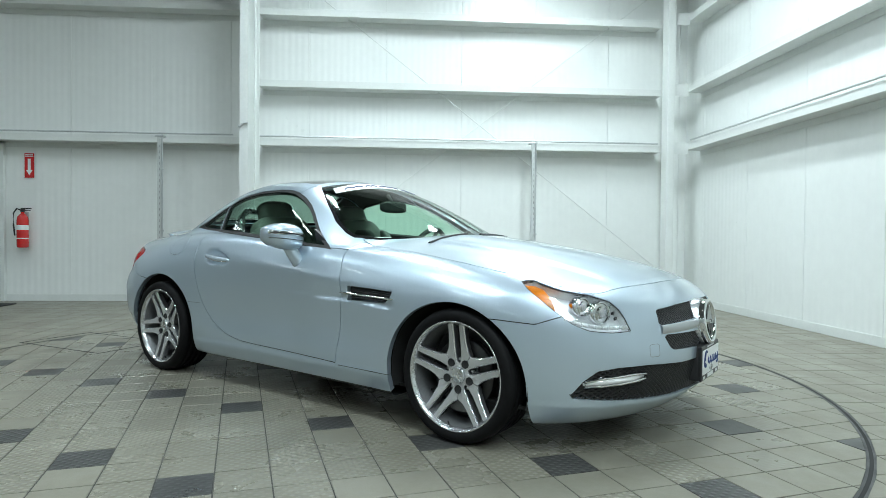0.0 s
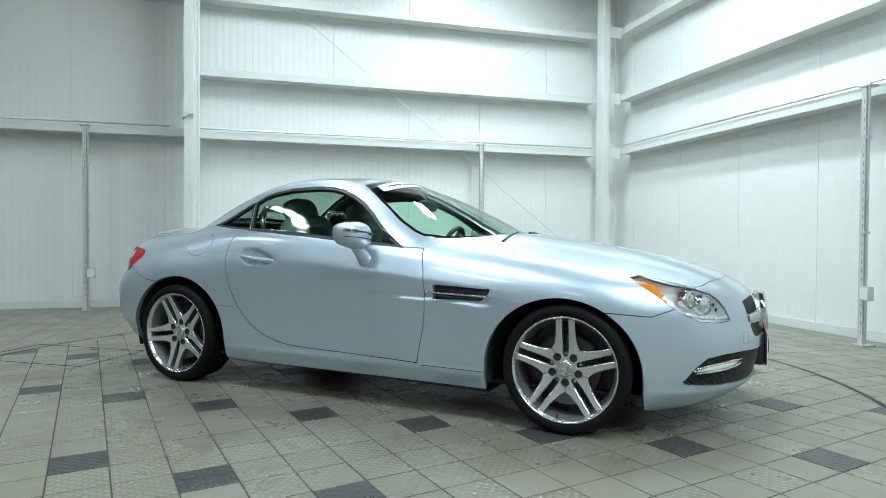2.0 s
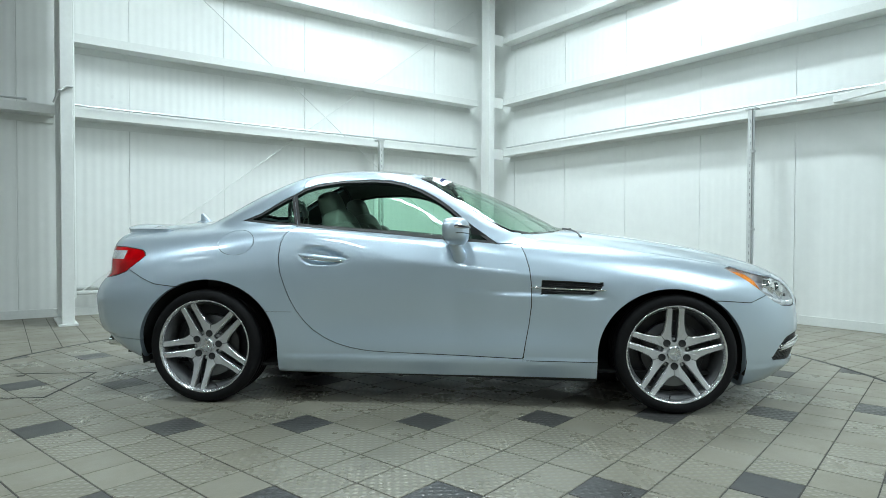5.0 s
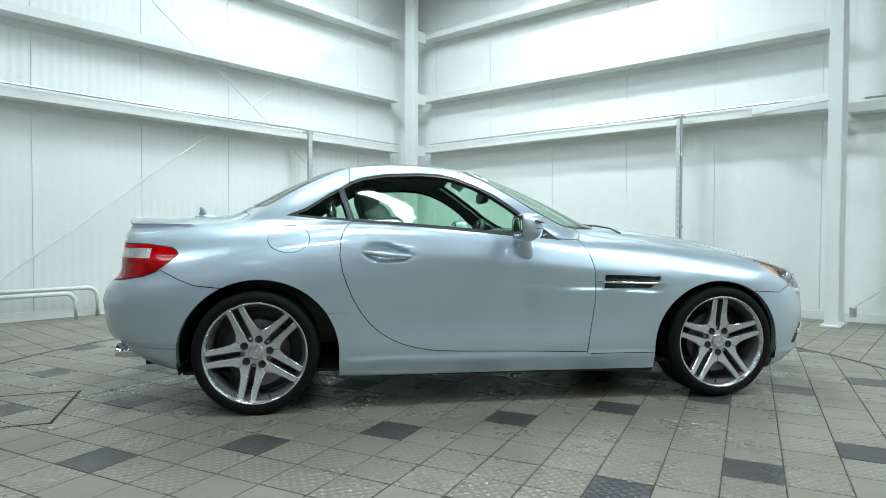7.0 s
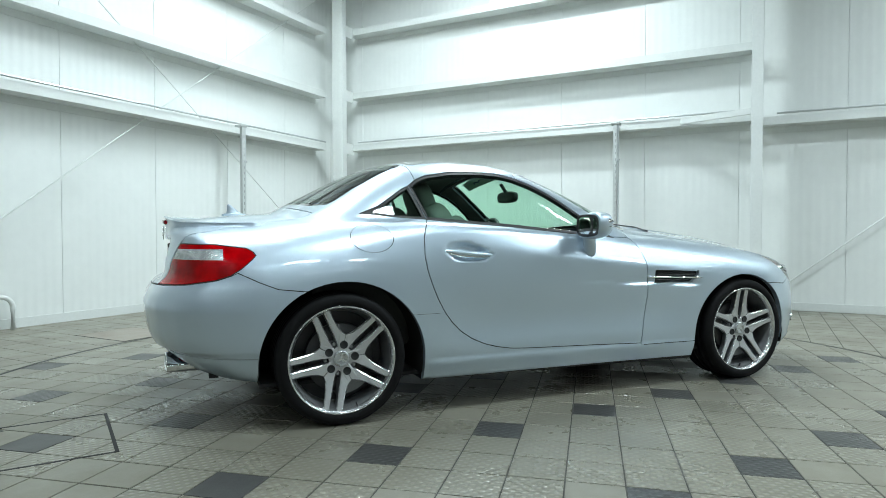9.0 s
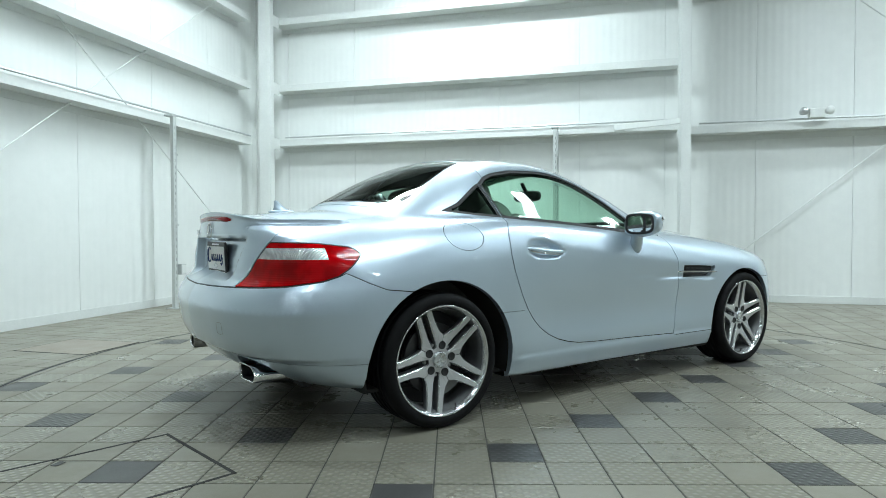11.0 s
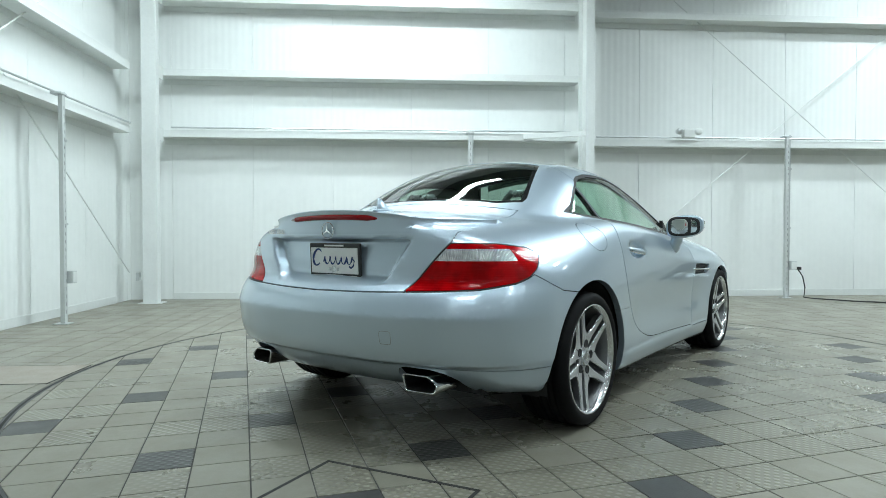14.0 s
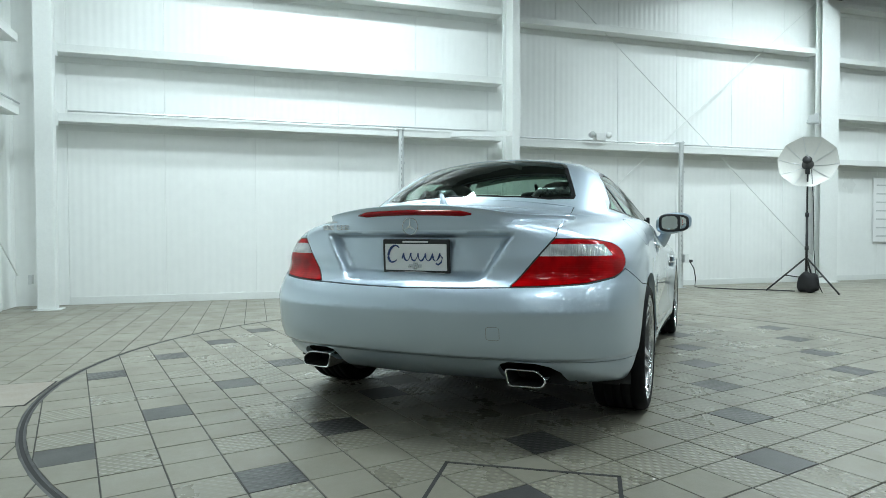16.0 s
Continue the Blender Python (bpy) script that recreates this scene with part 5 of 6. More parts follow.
# ---- tail: spoiler, plate, pipes, badges ----
bm = bmesh.new()
rows = []
ys = np.linspace(-0.605, 0.605, 41)
ks = np.abs(ys) / 0.605
x_tail = tail_x(ys, np.full(41, 0.90))
x_tip = x_tail - 0.012 + 0.016 * ks ** 6
x_mid, x_low = tail_x(ys, np.full(41, 0.872)), tail_x(ys, np.full(41, 0.846))
z_front, z_rear = deck_z(x_tip + 0.17 * (1 - 0.65 * ks ** 4), ys), deck_z(x_tip + 0.05, ys)
for y, k, xr, zf, zr, xm, xl in zip(ys, ks, x_tail, z_front, z_rear, x_mid, x_low):
    lift = 0.020 * (1 - 0.35 * k ** 3)
    depth = 0.17 * (1 - 0.65 * k ** 4)
    xt = xr - 0.012 + 0.016 * k ** 6
    xf = xt + depth
    tip = max(zr, 0.905) + lift
    rows.append([(xf, y, zf + 0.001), (xf - depth * 0.4, y, zf * 0.55 + tip * 0.45), (xt + 0.02, y, tip - 0.001), (xt, y, tip), (xt + 0.002, y, tip - 0.005), (min(xt + 0.009, xr - 0.002), y, tip - 0.022), (xm - 0.004, y, 0.872), (xl + 0.003, y, 0.846)])
vs = [[bm.verts.new(p) for p in r] for r in rows]
for a, b in zip(vs, vs[1:]):
    for i in range(len(a) - 1):
        bm.faces.new((a[i], a[i + 1], b[i + 1], b[i]))
bm.faces.new(vs[0])
bm.faces.new(vs[-1][::-1])
bmesh.ops.recalc_face_normals(bm, faces=bm.faces)
spoiler = part("spoiler", bm, PAINT, car, "silver blue lip spoiler on the boot lid", True)
ys = np.linspace(-0.265, 0.265, 13)
part("brake_light", tube([(x - 0.008, y, 0.930 - 0.02 * (y / 0.25) ** 2 * 0.4) for x, y in zip(tail_x(ys, np.full(13, 0.905)), ys)], [0.004] + [0.0125] * 11 + [0.004], 8), RED_DEEP, car, "red high-level brake light", True)
px = float(tail_x(0.0, 0.745)[0])
number_plate("rear_plate", Matrix.Translation((px - 0.013, -0.012, 0.738)) @ Matrix.Rotation(math.radians(-90), 4, "Z") @ Matrix.Rotation(math.radians(3), 4, "X"), car)
sx = float(tail_x(0.0, 0.875)[0])
em = part("rear_emblem", lathe([(0.0335, 0.000), (0.0345, -0.003), (0.036, -0.003), (0.037, 0.0)], 40), CHROME, car, "round chrome emblem", True, Matrix.Translation((sx - 0.007, 0, 0.872)) @ Matrix.Rotation(math.radians(-90), 4, "Z"))
bm = bmesh.new()
for k in range(3):
    add_prism(bm, [tuple(Matrix.Rotation(2 * math.pi * k / 3, 2) @ Vector(p)) for p in ((-0.004, 0.0), (0.004, 0.0), (0.0, 0.034))], -0.005, 0.0, "Y")
part("bars", bm, CHROME, em)
bm = bmesh.new()
for y0, w in ((0.470, 0.019), (0.446, 0.019), (0.422, 0.019), (0.385, 0.019), (0.361, 0.019), (0.337, 0.019)):
    x = float(tail_x(y0 - w / 2, 0.868)[0])
    for za, zb in ((0.858, 0.862), (0.866, 0.870), (0.875, 0.879)):
        add_box(bm, (x - 0.006, y0 - w, za), (x + 0.006, y0, zb))
    add_box(bm, (x - 0.006, y0 - 0.005, 0.858), (x + 0.006, y0, 0.879))
part("model_badge", bm, CHROME, car, "row of small chrome bars")
bm = bmesh.new()
for k in range(5):
    y0 = 0.395 + 0.014 * k
    x = float(tail_x(y0 + 0.007, 0.893)[0])
    add_box(bm, (x - 0.008, y0, 0.889), (x + 0.006, y0 + 0.0138, 0.897))
part("dealer_badge", bm, WHITE_PRINT, car, "small white badge")
for s in (-1, 1):
    def tip_outline(g):
        """The rounded five-sided mouth of a pipe, grown by g."""
        pts = [(0.410 - g, 0.304 + g), (0.535, 0.302 + g), (0.574 + g, 0.270), (0.562 + g, 0.236 - g), (0.424 - g, 0.236 - g)]
        out = []
        for i, p in enumerate(pts):
            a_, c_, b_ = Vector(pts[i - 1]), Vector(p), Vector(pts[(i + 1) % len(pts)])
            d0, d1 = (a_ - c_).normalized() * 0.016, (b_ - c_).normalized() * 0.016
            for k in range(5):
                u = k / 4
                out.append(c_ + d0 * (1 - u) ** 2 + d1 * u ** 2)
        return out
    bm = bmesh.new()
    loops = []
    for x, g in ((-1.78, 0.002), (-1.948, 0.002), (-1.953, 0.0005), (-1.953, -0.0030), (-1.945, -0.0045), (-1.80, -0.0045)):
        loops.append([bm.verts.new((x + (0.10 * max(0, p.x - 0.41) if x < -1.9 else 0), s * p.x, p.y)) for p in tip_outline(g)])
    for a, b in zip(loops, loops[1:]):
        for i in range(len(a)):
            bm.faces.new((a[i], a[(i + 1) % len(a)], b[(i + 1) % len(a)], b[i]))
    bmesh.ops.recalc_face_normals(bm, faces=bm.faces)
    tp = part("exhaust_tip", bm, CHROME, car, "wide chrome exhaust tip", True)
    bm = bmesh.new()
    inside = [[bm.verts.new((x + (0.10 * max(0, p.x - 0.41) if x < -1.9 else 0), s * p.x, p.y)) for p in tip_outline(-0.0050)] for x in (-1.946, -1.80)]
    for i in range(len(inside[0])):
        j = (i + 1) % len(inside[0])
        bm.faces.new((inside[0][i], inside[0][j], inside[1][j], inside[1][i]))
    bm.faces.new(inside[1])
    part("bore", bm, BLACK_GAP, tp, "dark bore of the tip")
part("diffuser_back", box((-1.76, -0.66, 0.215), (-1.72, 0.66, 0.36)), UNDERSIDE, car, "black panel behind the pipes")
fx = -1.60
fz = float(deck_z(fx, 0.0)[0])
bm = bmesh.new()
add_prism(bm, [(fx + 0.075, fz - 0.006), (fx + 0.02, fz + 0.014), (fx - 0.030, fz + 0.058), (fx - 0.045, fz + 0.060), (fx - 0.046, fz + 0.02), (fx - 0.06, fz - 0.006)], -0.008, 0.008, "Y")
bmesh.ops.bevel(bm, geom=list(bm.edges), offset=0.004, segments=2, affect="EDGES")
rounded(bm, (fx - 0.005, 0, fz), (0.14, 0.055, 0.022), 0.8)
part("antenna_fin", bm, PAINT, car, "silver blue fin aerial", True)
for dy in (-0.52, -0.03):
    pts = [(0.805, dy), (0.800, dy + 0.12), (0.782, dy + 0.28), (0.752, dy + 0.44)]
    pts = [(x, y, float(deck_z(x, y)[0]) + 0.003) for x, y in pts]
    part("wiper", tube(pts, [0.007, 0.006, 0.005, 0.004], 8), BLACK_PLASTIC, car, "black wiper arm")
# dealer strip on the windscreen and the card on the dashboard
band = (label == "windscreen") & (BANNER(mid) < 0)
skin_part("dealer_strip", band, WHITE_PRINT, car, "white strip across the top of the windscreen", rim=0, offset=0.0015)
bm = bmesh.new()
for y0, w in ((-0.36, 0.16), (-0.17, 0.10), (-0.04, 0.18), (0.18, 0.15)):
    ys = np.linspace(y0, y0 + w, 7)
    xs = 0.004 + 0.010 * np.cos(np.arange(7) * 2.1)
    add_tube(bm, [(x, y, z + 0.0025) for x, y, z in zip(xs, ys, deck_z(xs, ys))], 0.0045, 5)
part("strip_writing", bm, PLATE_BLUE, car, "blue marks on the strip")

# ---- cabin ----
def seat_shape(y):
    t = new("seat")
    t.parent = car
    t["label"] = "ash grey leather bucket seat with a dark middle"
    lean = Matrix.Rotation(math.radians(-20), 4, "Y")
    part("cushion", rounded(bmesh.new(), (-0.18, y, 0.46), (0.54, 0.50, 0.20), 0.5), LEATHER, t, "", True)
    part("backrest", rounded(bmesh.new(), (-0.52, y, 0.74), (0.17, 0.50, 0.62), 0.5, lean), LEATHER, t, "", True)
    part("back_middle", rounded(bmesh.new(), (-0.485, y, 0.73), (0.13, 0.28, 0.50), 0.45, lean), LEATHER_DARK, t, "dark seat middle", True)
    part("headrest", rounded(bmesh.new(), (-0.645, y, 1.045), (0.12, 0.27, 0.20), 0.55, lean), LEATHER, t, "", True)
    part("bolster", rounded(bmesh.new(), (-0.47, y - 0.22, 0.72), (0.19, 0.10, 0.50), 0.6, lean), LEATHER, t, "", True)
    part("bolster", rounded(bmesh.new(), (-0.47, y + 0.22, 0.72), (0.19, 0.10, 0.50), 0.6, lean), LEATHER, t, "", True)


seat_shape(-0.36)
seat_shape(0.36)
bm = rounded(bmesh.new(), (0.44, 0, 0.735), (0.62, 1.40, 0.26), 0.45)
add_box(bm, (0.05, -0.13, 0.25), (0.45, 0.13, 0.66), 0.04)
add_box(bm, (-0.55, -0.12, 0.25), (0.10, 0.12, 0.52), 0.05)
part("dashboard", bm, DASH, car, "dark dashboard and centre tunnel", True)
bm = rounded(bmesh.new(), (0.36, 0.36, 0.865), (0.26, 0.34, 0.10), 0.6)
part("instrument_hood", bm, DASH, car, "dark instrument hood", True)
ring = bmesh.new()
wm = Matrix.Translation((0.10, 0.36, 0.80)) @ Matrix.Rotation(math.radians(-66), 4, "Y")
add_tube(ring, [wm @ Vector((0.180 * math.cos(a), 0.180 * math.sin(a), 0)) for a in np.linspace(0, 2 * math.pi, 40)], 0.016, 10, False)
rounded(ring, wm @ Vector((0, 0, 0)), (0.07, 0.15, 0.13), 0.6, wm.to_3x3().to_4x4())
for a in (0.2, 2.94, 4.71):
    add_tube(ring, [wm @ Vector((0.05 * math.cos(a), 0.05 * math.sin(a), 0)), wm @ Vector((0.175 * math.cos(a), 0.175 * math.sin(a), 0))], 0.014, 8)
part("steering_wheel", ring, LEATHER_DARK, car, "dark leather steering wheel", True)
for s, door in ((-1, doors[0]), (1, doors[1])):
    part("door_card", box((-0.78, min(s * 0.755, s * 0.775), 0.27), (0.44, max(s * 0.755, s * 0.775), 0.84), 0.01), DASH, door, "dark door lining")
part("rear_shelf", box((-1.30, -0.66, 0.30), (-0.80, 0.66, 0.90), 0.03), DASH, car, "dark rear bulkhead")
bm = bmesh.new()
for s in (-1, 1):
    add_tube(bm, [(-0.85, s * 0.22, 0.88), (-0.86, s * 0.22, 1.03), (-0.87, s * 0.27, 1.08), (-0.87, s * 0.44, 1.08), (-0.86, s * 0.49, 1.03), (-0.85, s * 0.49, 0.88)], 0.022, 10)
part("roll_hoops", bm, SATIN, car, "silver roll hoops behind the seats", True)
bm = rounded(bmesh.new(), (0.10, 0.0, 1.105), (0.05, 0.25, 0.075), 0.6)
add_tube(bm, [(0.10, 0, 1.12), (0.05, 0, 1.19)], 0.012, 8)
part("inside_mirror", bm, BLACK_PLASTIC, car, "black inside mirror", True)
part("dash_card", box((-0.07, -0.075, 0.0), (0.07, 0.075, 0.003), 0, pose(0.46, -0.44, 0.892, 0, 12, 0)), WHITE_PRINT, car, "white card on the dashboard")

# ---- things along the walls ----
POST_GREY = vary(mat("grey_post_paint", (0.55, 0.57, 0.56), 0.45), 4.0, 0.12)


def wall_post(m, height=2.2, box_z=0.45):
    """A slotted upright post with a conduit and an outlet box. Its face looks to -y."""
    t = thing("wall_post", "slim galvanised channel post with conduit and outlet box by the wall", "post", "wall posts", at=m)
    bm = box((-0.022, 0.0, 0.0), (0.022, 0.004, height))
    add_box(bm, (-0.022, 0.004, 0.0), (-0.018, 0.040, height))
    add_box(bm, (0.018, 0.004, 0.0), (0.022, 0.040, height))
    part("channel", bm, POST_GREY, t)
    bm = bmesh.new()
    for k in range(int(height / 0.075) - 2):
        add_box(bm, (0.004, -0.0012, 0.10 + k * 0.075), (0.010, 0.001, 0.135 + k * 0.075))
    part("slots", bm, SLOT_GREY, t, "row of dark slots")["kind"] = "stuff"
    part("conduit", tube([(0.036, 0.015, 0.02), (0.036, 0.015, height + 0.02)], 0.011, 8), GALV, t, "thin conduit")
    part("bracket", box((-0.05, -0.006, height - 0.01), (0.055, 0.10, height + 0.012), 0.004), GALV, t)
    for z in (0.95, 1.75):
        part("clip", box((0.020, -0.004, z), (0.054, 0.03, z + 0.022), 0.002), GALV, t)
    b = part("outlet_box", box((0.030, -0.050, box_z - 0.06), (0.115, 0.012, box_z + 0.06), 0.006), GALV, t, "grey outlet box")
    part("cover", box((0.036, -0.054, box_z - 0.05), (0.109, -0.048, box_z + 0.05), 0.003), STEEL, b)
    part("base_plate", box((-0.05, -0.04, 0.001), (0.07, 0.10, 0.012), 0.002), GALV, t)
    return t


first_post = wall_post(pose(2.10, 8.44, 0))
copy_thing(first_post, pose(-2.86, 8.44, 0))
copy_thing(first_post, pose(4.07, 4.33, 0, 0, 0, -90))
copy_thing(first_post, pose(4.05, -0.01, 0, 0, 0, -90))


def brace_rod(a, b):
    ob = part("brace_rod", tube([a, b], 0.008, 8), STEEL)
    return tagged(ob, "thin white steel brace rod across the wall bay", "brace rod", "brace rods")


brace_rod((-1.72, 8.70, 0.08), (3.92, 8.70, 4.42))
brace_rod((-1.72, 8.70, 4.87), (4.10, 8.70, 0.38))
brace_rod((4.30, 2.70, 0.13), (4.30, -3.02, 4.82))
brace_rod((4.30, 2.70, 5.10), (4.30, -3.02, 0.30))
for x, y, z, r in ((3.93, 8.52, 0.34, 0), (4.22, 2.66, 0.12, 90)):
    t = part("rod_bracket", box((-0.03, -0.02, -0.05), (0.03, 0.02, 0.05), 0.004, pose(x, y, z, 0, 0, r)), GALV)
    tagged(t, "small steel bracket at the end of a brace rod", "bracket", "rod brackets")

# flange brace beside the second column
bm = prism([(4.190, 3.60), (4.215, 3.60), (3.90, 2.85), (3.875, 2.85)], 2.15, 2.215, "Z", 0.003)
tagged(part("flange_brace", bm, STEEL), "white angle brace from the rail to the column", "brace")

# conduit along the lower rails
for pts in ([(-1.6, 8.59, 2.25), (3.9, 8.59, 2.25)], [(-8.3, 8.59, 2.26), (-1.95, 8.59, 2.26)], [(4.19, 8.2, 2.25), (4.19, 2.95, 2.25)], [(4.19, 2.6, 2.19), (4.19, -2.8, 2.19)]):
    tagged(part("conduit", tube(pts, 0.011, 8), GALV), "thin grey conduit along the top of the wall rail", "conduit", "conduits")
tagged(part("pipe", tube([(-1.575, 8.22, 0.25), (-1.575, 8.22, 5.2)], 0.013, 8), STEEL), "thin white pipe running up the column", "pipe")
jog = [(-1.72, 8.58, 2.26), (-1.712, 7.94, 2.26), (-1.69, 7.935, 2.262), (-1.66, 7.935, 2.30), (-1.60, 7.935, 2.305)]
tagged(part("conduit", tube(jog, 0.011, 8), GALV), "thin grey conduit bent across the column's face", "conduit", "conduits")


def wall_hoop(x0, x1, y, z):
    bend = [(x1 - 0.10 + 0.10 * math.sin(a), y, z - 0.10 + 0.10 * math.cos(a)) for a in np.linspace(0, math.pi / 2, 7)]
    ob = part("guard_rail", tube([(x0, y, z)] + bend + [(x1, y, 0)], 0.022, 12), STEEL, None, "", True)
    return tagged(ob, "low white tubular guard rail bent down to the floor", "guard rail", "guard rails")


wall_hoop(-1.58, -0.42, 8.74, 0.30)
wall_hoop(-1.58, -0.66, 8.64, 0.26)

RED = vary(mat("red_enamel", (0.62, 0.02, 0.02), 0.25, 0, 0.5), 12.0, 0.15)


def fire_extinguisher():
    t = thing("fire_extinguisher", "red fire extinguisher hung on the white wall", "extinguisher", at=pose(-4.735, 8.73, 0.72))
    part("bottle", lathe([(0, 0), (0.055, 0.0), (0.068, 0.012), (0.070, 0.03), (0.070, 0.36), (0.062, 0.41), (0.035, 0.445), (0.022, 0.455), (0.022, 0.475), (0, 0.475)], 28, "Z"), RED, t, "red bottle", True)
    part("label", lathe([(0.0708, 0.235), (0.0708, 0.30)], 28, "Z"), WHITE_PRINT, t, "white label")
    part("band", lathe([(0.0712, 0.115), (0.0712, 0.130)], 28, "Z"), WHITE_PRINT, t, "white label band")
    bm = box((-0.02, -0.02, 0.475), (0.02, 0.02, 0.52), 0.005)
    add_box(bm, (-0.02, -0.012, 0.515), (0.11, 0.012, 0.530), 0.004)
    add_box(bm, (-0.01, -0.012, 0.490), (0.10, 0.012, 0.500), 0.004)
    part("valve", bm, BLACK_PLASTIC, t, "black valve and levers")
    part("hose", tube([(-0.02, 0, 0.50), (-0.07, -0.01, 0.52), (-0.105, -0.02, 0.46), (-0.105, -0.02, 0.30), (-0.09, -0.02, 0.16)], 0.010, 8), BLACK_PLASTIC, t, "black hose", True)
    part("bracket", box((-0.03, 0.06, 0.30), (0.03, 0.09, 0.48), 0.003), GALV, t)


fire_extinguisher()
sign = thing("fire_sign", "red and white arrow sign on the wall above the extinguisher", "sign", at=pose(-4.692, 8.812, 1.825))
part("board", box((-0.062, -0.004, -0.165), (0.062, 0.0, 0.165), 0.002), RED, sign, "red board")
bm = prism([(-0.018, 0.09), (0.018, 0.09), (0.018, -0.06), (0.042, -0.06), (0.0, -0.13), (-0.042, -0.06), (-0.018, -0.06)], -0.0065, -0.0045, "Y")
part("arrow", bm, WHITE_PRINT, sign, "white arrow")
bm = bmesh.new()
for z in (0.118, 0.138):
    add_box(bm, (-0.05, -0.0065, z), (0.05, -0.0045, z + 0.012))
part("writing", bm, WHITE_PRINT, sign, "white bars of small writing")

# side door leaf and mat at the far left of the north wall
DOOR_GREY = vary(mat("grey_door_paint", (0.50, 0.53, 0.51), 0.45), 3.0, 0.1)
d = thing("door_1", "plain grey door in the panel wall", "door", kind="structure", at=pose(-5.55, 8.80, 0))
part("leaf", box((-0.50, -0.02, 0.01), (0.50, 0.015, 2.10), 0.004), DOOR_GREY, d)
part("frame", box((0.505, -0.04, 0.0), (0.555, 0.018, 2.15), 0.004), STEEL, d)
part("frame", box((-0.555, -0.04, 0.0), (-0.505, 0.018, 2.15), 0.004), STEEL, d)
part("frame", box((-0.555, -0.04, 2.105), (0.555, 0.018, 2.155), 0.004), STEEL, d)
RUBBER_MAT = vary(mat("black_mat", (0.02, 0.02, 0.02), 0.9), 20.0, 0.4, bump=0.6)
tagged(part("door_mat", box((-5.95, 7.95, 0.001), (-4.62, 8.40, 0.012), 0.004), RUBBER_MAT), "flat black rubber mat on the floor by the door", "mat")

# emergency lamp and camera on the east wall
e = thing("emergency_light", "small white twin-head emergency light on the wall rail", "lamp", at=pose(4.15, 1.36, 2.245, 0, 0, -90))
part("case", box((-0.06, -0.05, -0.06), (0.10, 0.04, 0.05), 0.008), STEEL, e)
for x in (-0.12, 0.15):
    part("head", lathe([(0, -0.05), (0.04, -0.05), (0.048, -0.035), (0.040, 0.02), (0, 0.03)], 20, "Y", pose(x, -0.02, 0.02)), STEEL if x > 0 else GALV, e, "round lamp head", True)
c = thing("wall_box", "grey speaker box on the column's side", "box", at=pose(4.03, -2.53, 2.67, 0, 0, -150))
part("case", prism([(-0.09, -0.06), (0.09, -0.06), (0.09, 0.09), (-0.05, 0.06)], -0.09, 0.09, "Y", 0.006), GALV, c)
part("arm", tube([(0.0, 0.05, 0.0), (0.0, 0.20, 0.0)], 0.015, 8), GALV, c)
NOTICE = thing("notice_board", "white printed notice board on the wall", "notice board", at=pose(4.395, -4.75, 1.24, 0, 0, -90))
part("board", box((-0.45, -0.006, -0.57), (0.45, 0.0, 0.57), 0.003), WHITE_PRINT, NOTICE)
bm = bmesh.new()
for k in range(7):
    add_box(bm, (-0.38, -0.0085, 0.42 - 0.15 * k), (0.38, -0.0065, 0.445 - 0.15 * k))
part("writing", bm, POST_GREY, NOTICE, "grey bars of small writing")

# ---- studio flash with umbrella ----
UMBRELLA = vary(mat("umbrella_cloth", (0.62, 0.62, 0.58), 0.7), 6.0, 0.12)
FLASH_X, FLASH_Y = 2.98, -1.275
s = thing("studio_flash", "black tripod studio flash with a pale reflector umbrella", "studio flash", at=pose(FLASH_X, FLASH_Y, 0, 0, 0, 130))
part("pole", tube([(0, 0, 0.25), (0, 0, 1.10)], 0.017, 10), BLACK_PLASTIC, s, "black pole", True)
part("pole", tube([(0, 0, 1.08), (0, 0, 1.72)], 0.012, 10), BLACK_PLASTIC, s, "black pole", True)
for z in (0.62, 1.09):
    part("collar", lathe([(0.0, z - 0.03), (0.024, z - 0.03), (0.026, z), (0.024, z + 0.03), (0, z + 0.03)], 14, "Z"), BLACK_PLASTIC, s, "", True)
for k in range(3):
    a = math.radians(120 * k + 50)
    ca, sa = math.cos(a), math.sin(a)
    part("leg", tube([(0.02 * ca, 0.02 * sa, 0.47), (0.52 * ca, 0.52 * sa, 0.012)], 0.012, 8), BLACK_PLASTIC, s, "black tripod leg", True)
    part("stay", tube([(0.02 * ca, 0.02 * sa, 0.20), (0.28 * ca, 0.28 * sa, 0.235)], 0.008, 8), BLACK_PLASTIC, s, "", True)
um = Matrix.Translation((0, 0, 1.84)) @ Matrix.Rotation(math.radians(74), 4, "Y") @ Matrix.Rotation(math.radians(10), 4, "Z")
bm = bmesh.new()
hub_v = bm.verts.new(um @ Vector((0, 0, -0.16)))
RIBS = 10
grid = []
for k in range(RIBS * 4):
    a = 2 * math.pi * k / (RIBS * 4)
    sag = abs(math.sin(a * RIBS / 2))
    col = []
    for t in np.linspace(0.12, 1, 8):
        r = 0.385 * t * (1 - 0.045 * sag * t)
        col.append(bm.verts.new(um @ Vector((r * math.cos(a), r * math.sin(a), -0.16 * (1 - t * t)))))
    grid.append(col)
for a, b in zip(grid, grid[1:] + grid[:1]):
    bm.faces.new((hub_v, a[0], b[0]))
    for i in range(7):
        bm.faces.new((a[i], a[i + 1], b[i + 1], b[i]))
part("umbrella", bm, UMBRELLA, s, "pale grey umbrella", True)
